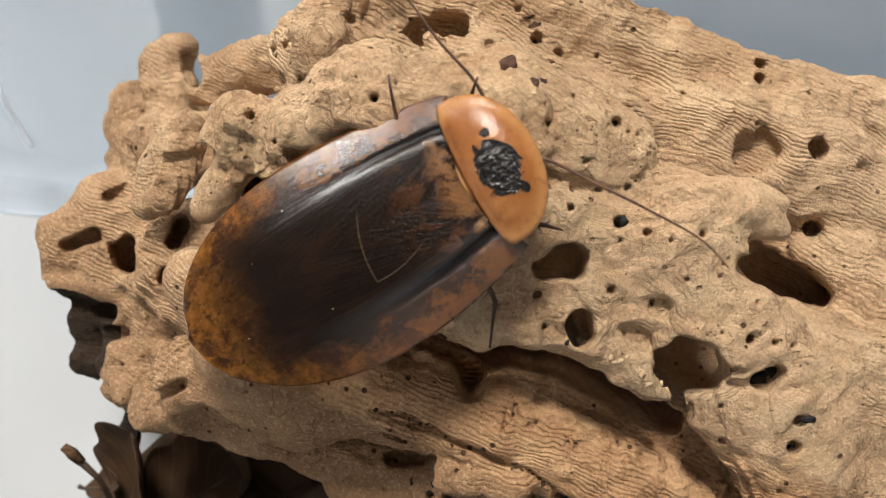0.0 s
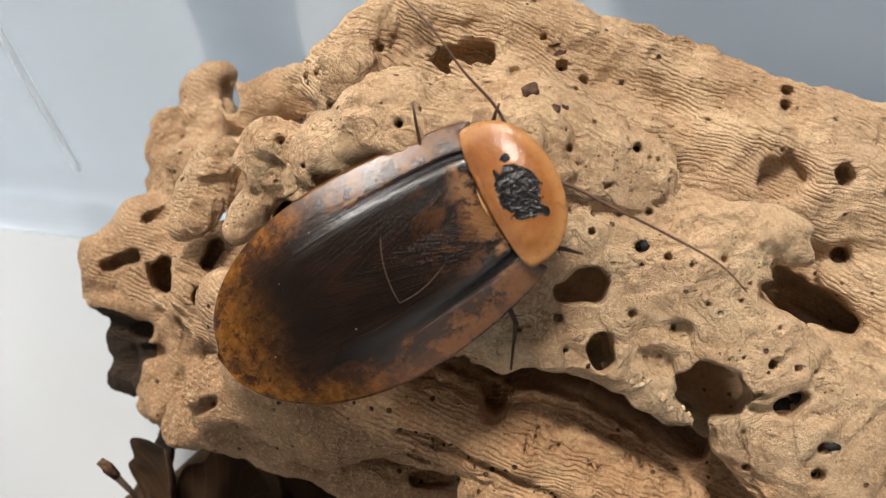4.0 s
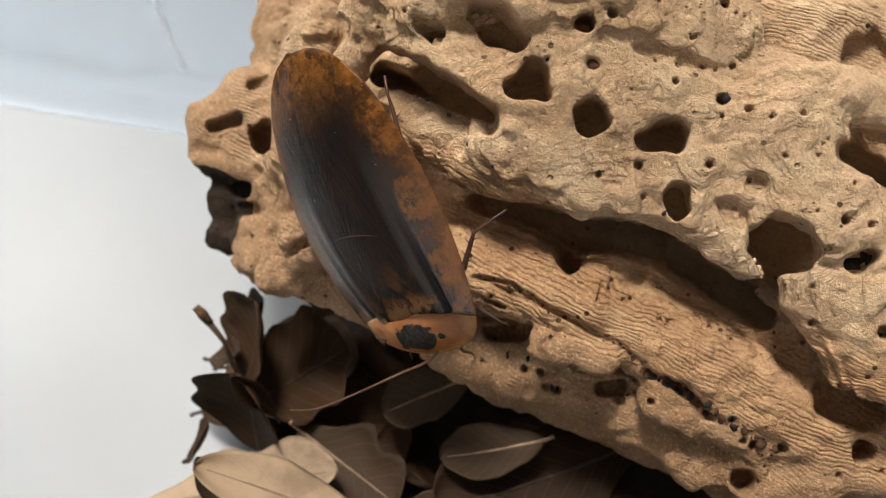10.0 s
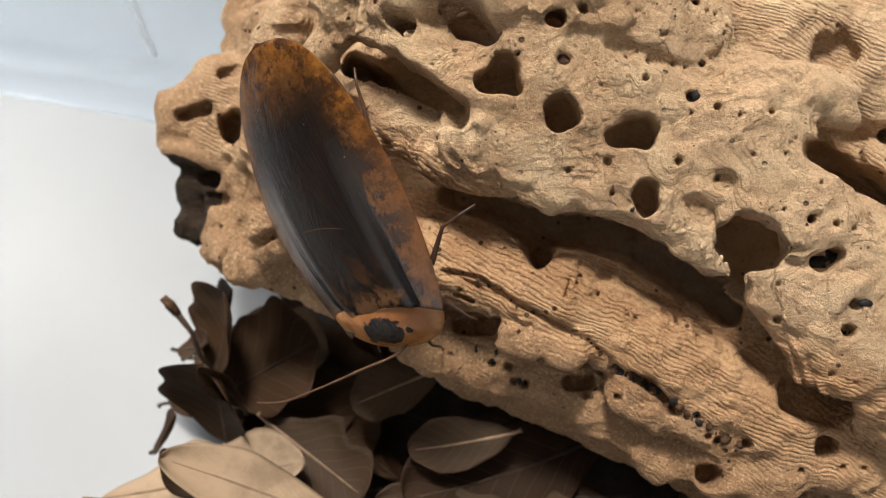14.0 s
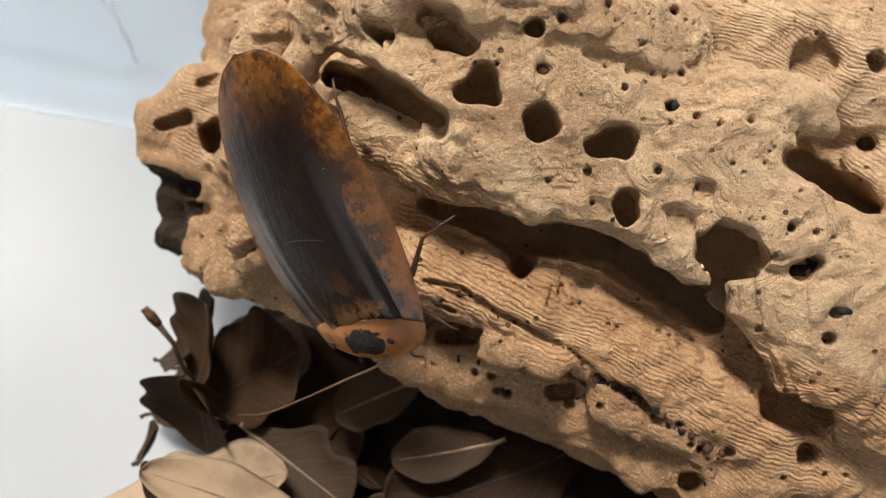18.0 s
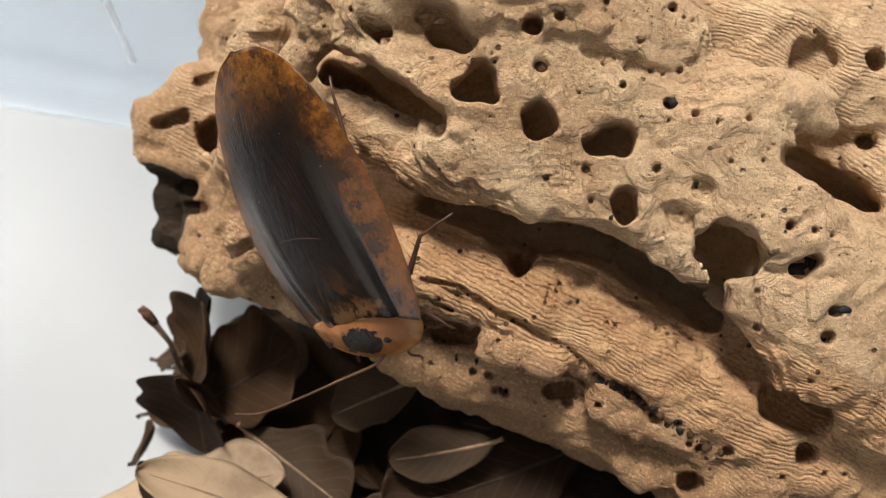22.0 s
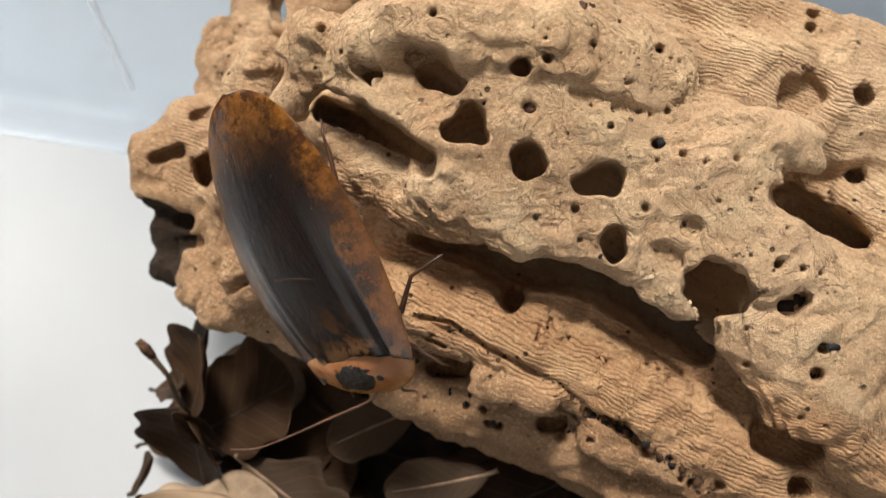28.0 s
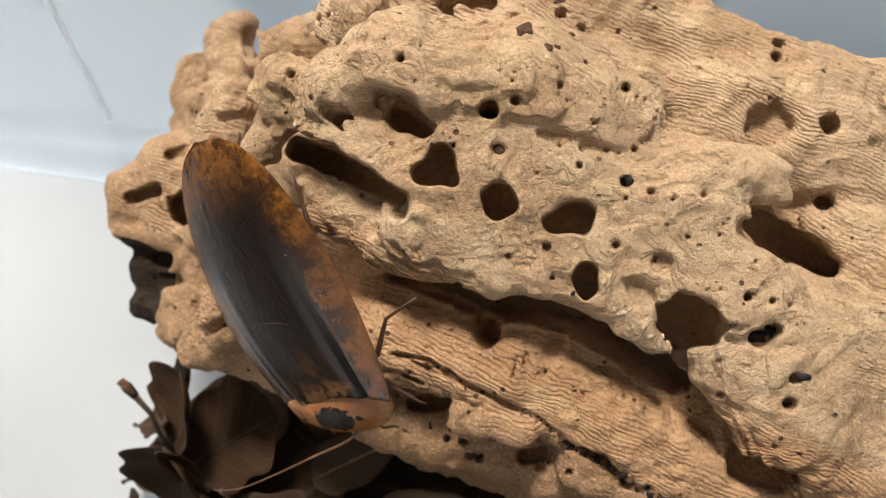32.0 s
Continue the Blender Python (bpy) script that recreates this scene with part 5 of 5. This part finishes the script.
def oak_leaf(m, long, wide, curl, seed, label, lobes=3.2, roll=0.3):
    rng = random.Random(seed)
    deep = 0.05 if "smooth" in label else 0.10 if "dark" in label or "dull" in label else 0.17
    lean, skew, phase = rng.uniform(-0.25, 0.25), rng.uniform(-0.3, 0.3), rng.uniform(0, 1.2)

    def half(s):
        swell = math.sin(math.pi * min(1.0, s) ** 1.15) ** 0.55 if 0 < s < 1 else 0
        return wide / 2 * (swell * (1 - deep + deep * math.cos(2 * math.pi * lobes * s + phase + 0.8 * lean)) + 0.02 + 0.014 * math.sin(23 * s + 5 * phase))

    def spine(s):
        a = curl * s
        x = long * (math.sin(a) / curl if abs(curl) > 0.01 else s)
        z = long * ((1 - math.cos(a)) / curl if abs(curl) > 0.01 else 0)
        return x, lean * long * s * s * 0.4, z

    def place(s, w):
        u = 2 * w - 1
        x, y, z = spine(s)
        h = half(s)
        z += roll * h * u * u + skew * h * u * 0.5 + 0.03 * long * math.sin(5 * s + 3 * u + phase) * abs(u)
        return ((x + 0.12 * h * abs(u)) * MM, (y + h * u) * MM, z * MM)

    ob = thing("oak_leaf", m, label, "leaf", "fallen oak leaves")
    part("blade", sheet(44, 12, place, 0.12 * MM), LEAF_SHADED if "dark" in label or "dull" in label else LEAF_BROWN if "brown" in label else LEAF, ob)
    pts = [Vector(spine(s)) * MM + Vector((0, 0, -0.15 * MM)) for s in (0.96, 0.7, 0.4, 0.1, 0.0)]
    pts += [pts[-1] + Vector((-0.05 * long, 0.02 * long * skew, 0.02 * long)) * MM, pts[-1] + Vector((-0.08 * long, 0.06 * long * skew, 0.01 * long)) * MM]
    part("stalk", tube(pts, [r * MM for r in (0.12, 0.28, 0.4, 0.5, 0.55, 0.5, 0.7)], 6), STALK_DARK if "dark" in label or "dull" in label else STALK, ob)
    return ob


# leaves that lie open beside the log
def laid(x, y, z, rx, ry, rz, long, wide, curl, seed, label, lobes=3.2, roll=0.3):
    return oak_leaf(pose(x * MM, y * MM, z * MM) @ pose(0, 0, 0, 0, 0, rz) @ pose(0, 0, 0, 0, ry, 0) @ pose(0, 0, 0, rx, 0, 0), long, wide, curl, seed, label, lobes, roll)


laid(-96, 31, 18, -12, -4, 15, 53, 23, 0.25, 1, "pale tan dry oak leaf lying flat beside the log", 2.3, 0.15)
laid(-32, 27, 32, 8, -10, 166, 44, 16, 0.2, 2, "smooth pale beige dry leaf with a pale midrib", 1.6, 0.2)
laid(-61, 30, 18, -30, -30, 145, 26, 11, 0.5, 3, "curled brown leaf edge under a beige leaf", 1.5, 0.5)
laid(-59, 54, 22, 10, 15, -28, 32, 24, 0.4, 12, "pale brown dry oak leaf with a rounded tip", 2.2, 0.35)
laid(-71, 51, 12, -20, -58, 91, 29, 30, 0.5, 4, "curled dark brown oak leaf standing on edge", 2.2, 0.5)
laid(-64, 55, 26, -20, -66, 152, 21, 6, 0.3, 23, "narrow tan curled leaf edge beside dark leaves", 1.2, 0.6)
laid(-75, 64, 24, -15, -38, 60, 24, 26, 0.6, 15, "curled dark brown oak leaf standing on edge", 2.2, 0.5)
laid(-75, 61, 18, 5, -11, 29, 32, 32, 0.4, 16, "dark brown oak leaf under the log's end", 2.6, 0.4)
laid(-90, 74, 16, 10, -37, -16, 24, 9, 0.4, 17, "small dull brown oak leaf curling upward", 1.6, 0.4)
laid(-72, 67, 12, 5, 9, -22, 43, 36, 0.4, 5, "dull brown oak leaf in the shade of the log", 2.6, 0.3)
laid(-16, 69, 30, -15, 15, -158, 24, 15, 0.35, 6, "smooth brown oak leaf tucked under the log", 2.4, 0.3)
laid(3, 53, 32, -12, 9, -164, 25, 13, 0.3, 7, "smooth brown oak leaf tucked under the log", 1.4, 0.2)
laid(2, 39, 24, -8, 8, -172, 30, 11, 0.4, 8, "brown oak leaf tucked under the log", 2.4, 0.3)
laid(25, 41, 20, 0, 2, -164, 16, 11, 0.3, 9, "brown oak leaf tucked under the log", 1.6, 0.3)
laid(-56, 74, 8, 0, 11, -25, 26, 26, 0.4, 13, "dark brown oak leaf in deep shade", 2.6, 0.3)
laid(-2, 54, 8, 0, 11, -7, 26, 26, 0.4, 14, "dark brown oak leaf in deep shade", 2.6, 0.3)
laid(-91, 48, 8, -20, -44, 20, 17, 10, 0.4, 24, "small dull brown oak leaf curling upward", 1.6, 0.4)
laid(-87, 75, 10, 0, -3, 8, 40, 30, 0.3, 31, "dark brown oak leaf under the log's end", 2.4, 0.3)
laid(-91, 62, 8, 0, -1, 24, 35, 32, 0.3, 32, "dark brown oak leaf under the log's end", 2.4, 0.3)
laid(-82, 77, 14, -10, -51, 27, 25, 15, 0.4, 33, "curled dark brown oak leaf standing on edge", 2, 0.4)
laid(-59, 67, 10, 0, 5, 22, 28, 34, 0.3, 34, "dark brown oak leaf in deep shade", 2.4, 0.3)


def litter():
    """Crumbled leaf mound added under the log, the shade there put into its colour."""
    bm = bmesh.new()
    rows = []
    for i in range(61):
        row = []
        for j in range(41):
            x, y = -70 + 230 * i / 60, -25 + 150 * j / 40
            edge = min(1.0, (x + 70) / 30, (160 - x) / 20, (y + 25) / 30, (125 - y) / 25)
            h = 15 * max(0.0, edge) ** 0.7 * (0.7 + 0.6 * noise.noise((x * 0.05, y * 0.05, 2))) + 2.5 * noise.noise((x * 0.3, y * 0.3, 5)) * edge
            row.append(bm.verts.new((x * MM, y * MM, max(0.0004, h * MM))))
        rows.append(row)
    for a, b in zip(rows, rows[1:]):
        for j in range(40):
            bm.faces.new((a[j], b[j], b[j + 1], a[j + 1]))
    m = Mat("shaded_leaf_crumbs", 0.9)
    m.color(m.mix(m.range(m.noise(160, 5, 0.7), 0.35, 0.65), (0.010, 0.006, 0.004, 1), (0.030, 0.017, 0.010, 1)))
    m.bump(m.noise(420, 5, 0.75), 1.0, 0.002)
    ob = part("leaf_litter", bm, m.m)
    return tagged(ob, "crumbled leaf litter added under the driftwood, shade put into its dark colour", "leaf litter", "", "stuff")


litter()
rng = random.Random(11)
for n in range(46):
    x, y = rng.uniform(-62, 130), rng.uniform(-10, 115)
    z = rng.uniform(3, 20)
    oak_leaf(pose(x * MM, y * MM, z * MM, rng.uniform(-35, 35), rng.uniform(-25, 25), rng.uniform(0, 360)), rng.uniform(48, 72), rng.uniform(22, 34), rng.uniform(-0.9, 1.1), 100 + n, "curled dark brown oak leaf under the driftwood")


# ---- a broken twig that sticks up among the leaves ----
def twig():
    ob = thing("twig", BASE, "thin broken twig with a dark frayed tip", "twig")
    way = [(-73, 220, -68), (-77.2, 212, -58.7), (-78.5, 208, -52.6), (-82.5, 205.5, -47.3)]
    part("stem", tube([Vector(p) * MM for p in way], [r * MM for r in (0.8, 0.7, 0.65, 0.9)], 8), STALK_DARK, ob)
    bm = tube([Vector(p) * MM for p in ((-81.6, 205.9, -48.4), (-83.6, 205.0, -46.1), (-85.2, 204.4, -44.3))], [1.0 * MM, 1.35 * MM, 1.0 * MM], 9)
    for v in bm.verts:
        v.co += Vector((0.4, 0.4, 0.4)) * MM * noise.noise(v.co * 900)
    part("tip", bm, BARK, ob, "dark frayed tip")
    return ob


twig()


# ---- the plastic tub ----
def plastic(name, tint, clear, rough=0.3):
    m = Mat(name, rough)
    cloud = m.noise(9, 3, 0.5)
    scuff = m.noise(120, 4, 0.7, at=m.mapped((1, 1, 0.1)))
    col = m.mix(m.range(cloud, 0.3, 0.7), c4(tint), c4(tuple(v * 0.93 for v in tint)))
    m.color(col)
    m.bump(scuff, 0.06, 0.0005)
    tr = m.node("BsdfTranslucent", Color=col)
    through_it = m.node("BsdfRefraction", Color=(0.92, 0.95, 0.97, 1), Roughness=0.07, IOR=1.06)
    milk = m.node("MixShader", i0=0.45, i1=m.b.outputs[0], i2=tr.outputs[0])
    mix = m.node("MixShader", i0=clear, i1=milk.outputs[0], i2=through_it.outputs[0])
    m.t.links.new(mix.outputs[0], m.out.inputs[0])
    return m.m


WALL = plastic("frosted_plastic", (0.46, 0.53, 0.61), 0.4, 0.22)
FLOOR = plastic("white_plastic", (0.535, 0.56, 0.585), 0.0)
TABLE = Mat("pale_table", 0.5)
TABLE.color(TABLE.mix(TABLE.noise(14, 4), (0.66, 0.66, 0.65, 1), (0.74, 0.74, 0.73, 1)))
# beige wall paint with its own glow, in place of light falling on it
ROOM_GLOW = Mat("glowing_room_paint", 0.9)
room_tone = ROOM_GLOW.mix(ROOM_GLOW.noise(6, 4), (0.60, 0.58, 0.54, 1), (0.66, 0.64, 0.60, 1))
ROOM_GLOW.color(room_tone)
ROOM_GLOW.set("Emission Color", room_tone)
ROOM_GLOW.set("Emission Strength", 1.0)
SKY_BLOCK = Mat("sky_block_paint", 0.9)
SKY_BLOCK.color(SKY_BLOCK.mix(SKY_BLOCK.noise(5, 4), (0.20, 0.19, 0.17, 1), (0.24, 0.225, 0.20, 1)))
BAND = Mat("pale_grey_band", 0.6)
BAND.color(BAND.mix(BAND.noise(30, 4), (0.55, 0.58, 0.60, 1), (0.60, 0.63, 0.65, 1)))
POST = Mat("pale_blue_plastic", 0.4)
POST.color(POST.mix(POST.noise(20, 3), (0.50, 0.57, 0.66, 1), (0.55, 0.62, 0.70, 1)))
SLATE = Mat("slate_blue_card", 0.7)
SLATE.color(SLATE.mix(SLATE.noise(25, 4), (0.33, 0.41, 0.51, 1), (0.38, 0.46, 0.56, 1)))

TUB = pose(-0.130, 0.184, 0, 0, 0, math.degrees(math.atan(-0.13)))
LEFT_END, RIGHT_END, FRONT, TALL = -0.16, 0.36, -0.34, 0.17


def slab(name, lo, hi, material, m=TUB, bevel=0.0015, label="", category=""):
    ob = part(name, box(bmesh.new(), lo, hi, bevel), material, None, "", False)
    ob.matrix_basis = m
    return tagged(ob, label, category, "", "structure")


slab("floor", (LEFT_END, FRONT, -0.003), (RIGHT_END, 0.0, 0.0), FLOOR, label="smooth white plastic floor of the tub", category="floor")


def coved_wall():
    """The long wall, with a rounded foot that runs into the floor."""
    bm = bmesh.new()
    r, thick = 0.016, 0.0025
    line = [(0.0, TALL)] + [(-r + r * math.cos(a), r - r * math.sin(a)) for a in (n * math.pi / 24 for n in range(13))]
    line = [(y, z + 0.0004) for y, z in line]
    back = [(thick, TALL), (thick, -0.003), (-r, -0.003)]
    rings = [[bm.verts.new((x, y, z)) for y, z in line + back[::-1]] for x in (LEFT_END, RIGHT_END)]
    count = len(rings[0])
    for n in range(count):
        bm.faces.new((rings[0][n], rings[0][(n + 1) % count], rings[1][(n + 1) % count], rings[1][n]))
    bm.faces.new(rings[0][::-1])
    bm.faces.new(rings[1])
    bmesh.ops.recalc_face_normals(bm, faces=bm.faces)
    ob = part("wall_back", bm, WALL, None, "", False)
    ob.matrix_basis = TUB
    return tagged(ob, "frosted translucent plastic tub wall with a rounded foot", "wall", "", "structure")


coved_wall()
slab("wall_front", (LEFT_END, FRONT - 0.0025, -0.003), (RIGHT_END, FRONT, TALL), WALL, label="frosted translucent plastic tub wall", category="wall")
slab("wall_left", (LEFT_END - 0.0025, FRONT, -0.003), (LEFT_END, 0.0, TALL), WALL, label="frosted translucent plastic tub wall", category="wall")
slab("wall_right", (RIGHT_END, FRONT, -0.003), (RIGHT_END + 0.0025, 0.0, TALL), WALL, label="frosted translucent plastic tub wall", category="wall")
SEAM = plastic("seam_plastic", (0.95, 0.96, 0.98), 0.2)
slab("trim", (-0.0011, -0.0007, 0.016), (0.0011, -0.0001, TALL), SEAM, bevel=0.0005, label="thin moulded seam in the tub wall", category="seam")
for wall in [ob for ob in scene.objects if ob.name.startswith("wall_")]:
    wall.visible_shadow = False
slab("ground", (-1.3, -0.85, -0.05), (1.3, 0.62, -0.004), TABLE.m, bevel=0, label="pale table top under the tub", category="table")
slab("backdrop", (-1.3, 0.56, -0.004), (1.3, 0.60, 0.48), ROOM_GLOW.m, bevel=0, label="self-glowing beige room wall beyond the tub", category="wall")
# a bright window in the far wall, out of view, inferred from the wing sheen
PANE = Mat("window_sky", 0.3)
PANE.set("Emission Color", (1.0, 0.97, 0.92, 1))
PANE.set("Emission Strength", 32.0)
LEFT_JAMB, RIGHT_JAMB, SILL, HEAD = -1.22, -0.76, 0.68, 1.36
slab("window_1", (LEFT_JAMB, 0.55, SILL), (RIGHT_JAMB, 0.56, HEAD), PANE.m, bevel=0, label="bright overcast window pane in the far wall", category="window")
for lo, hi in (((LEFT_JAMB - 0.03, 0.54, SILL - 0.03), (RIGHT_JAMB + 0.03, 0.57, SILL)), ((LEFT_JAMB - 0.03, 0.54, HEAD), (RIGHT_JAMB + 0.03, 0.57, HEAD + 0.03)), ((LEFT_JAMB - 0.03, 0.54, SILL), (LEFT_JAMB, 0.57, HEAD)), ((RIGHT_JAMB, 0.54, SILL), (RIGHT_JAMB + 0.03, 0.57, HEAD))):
    slab("window_frame", lo, hi, ROOM_GLOW.m, bevel=0.004, label="self-glowing window frame added in the far wall", category="window frame")
slab("window_wall", (LEFT_JAMB - 0.03, 0.56, 0.48), (RIGHT_JAMB + 0.03, 0.60, SILL - 0.03), ROOM_GLOW.m, bevel=0, label="self-glowing beige wall added under the window", category="wall")
# walls added out of view to block sky light and darken reflections
slab("sky_block_side", (-1.3, -0.52, -0.004), (-1.27, 0.56, 1.0), SKY_BLOCK.m, bevel=0, label="dim wall added out of view to block sky light from the side", category="wall")
slab("sky_block_side", (1.27, -0.52, -0.004), (1.3, 0.56, 1.0), SKY_BLOCK.m, bevel=0, label="dim wall added out of view to block sky light from the side", category="wall")
slab("sky_block_rear", (-1.3, -0.55, -0.004), (1.3, -0.52, 1.35), SKY_BLOCK.m, bevel=0, label="dim wall added behind the viewer to block sky light", category="wall")
box_m = TUB @ pose(0.167, 0.05, -0.004)
ob = part("slate_box", box(bmesh.new(), (0, 0, 0), (0.19, 0.09, 0.076), 0.002), SLATE.m, None, "", False)
ob.matrix_basis = box_m
tagged(ob, "slate blue box with a pale band behind the tub", "box")
part("band", box(bmesh.new(), (0.0, -0.0012, 0.052), (0.19, -0.0002, 0.062), 0.0004), BAND.m, ob, "pale grey band", False)
post = part("blue_post", tube([(0.039, 0.068, -0.004), (0.039, 0.068, 0.12)], [0.018, 0.018], 32), POST.m)
post.matrix_basis = TUB
tagged(post, "pale blue round plastic post behind the tub", "post")


# ---- what moves ----
def motions():
    rest = stance(TAIL_1, HEAD_1, UP_1)
    last = stance(TAIL_2, HEAD_2, UP_2)
    walk(roach, [
        (0.0, rest), (8.0, rest), (8.1, rest),
        (8.2, stance((-50, 161, -8), (13, 153, 9), UP_1)),
        (8.3, stance((-48, 160, 22), (11, 158, -12), (-0.15, -0.95, 0.2))),
        (8.4, stance((-58, 163, 10), (-8, 172, -36), (-0.68, -0.80, 0.25))),
        (8.5, stance((-55, 165, 9.5), (-14, 174, -44), UP_2)),
        (8.7, last), (32.0, last)])
    tilt = Matrix.Translation((0.0175, 0, 0.003)) @ pose(0, 0, 0, -6, 19, -9) @ Matrix.Translation((-0.019, 0, -0.003))
    walk(roach_shield, [(0.0, pose(0, 0, 0)), (8.1, pose(0, 0, 0)), (8.4, tilt), (32.0, tilt)])
    # two legs find a new hold beside the body
    for (ob, hip, along), aim in ((front_leg, (0.75, 0.35, -0.56)),):
        turn = along.rotation_difference(Vector(aim)).to_matrix().to_4x4()
        a, b = Matrix.Translation(hip), Matrix.Translation(hip) @ turn
        walk(ob, [(0.0, a), (8.1, a), (8.4, b), (32.0, b)])
    ob, hip, _ = middle_leg
    toe, shin = Vector((10.5, 25.1, -7.0)) * RM - hip, Vector((-1.3, 7.5, -2.0))
    turn = shin.rotation_difference(Vector((1.9, 4.4, 2.0))).to_matrix().to_4x4()
    a, b = Matrix.Translation(Vector((19.2, 20.6, 3.2)) * RM - turn.to_3x3() @ toe) @ turn, Matrix.Translation(hip)
    walk(ob, [(0.0, a), (8.1, a), (8.4, b), (32.0, b)])
    # the feelers swing forward and down as the animal turns over the edge
    inward = last.to_3x3().inverted() @ BASE.to_3x3()
    for (ob, base, along), aim in ((feeler_left, (0.05, 0.98, -0.20)), (feeler_right, (-0.86, 0.20, -0.45))):
        turn = along.rotation_difference(inward @ Vector(aim)).to_matrix().to_4x4()
        a, b = Matrix.Translation(base), Matrix.Translation(base + Vector((-0.0015, 0, -0.003))) @ turn
        half = a.lerp(b, 0.5)
        walk(ob, [(0.0, a), (8.1, a), (8.3, half), (8.5, b), (32.0, b)])


TAIL_1, HEAD_1, UP_1 = (-45.5, 164, -16.1), (14.5, 150, 17.2), (0.0, -1.0, 0.10)
TAIL_2, HEAD_2, UP_2 = (-52.3, 161, 9.3), (-18.1, 171, -50.6), (-0.76, -0.80, 0.22)
motions()
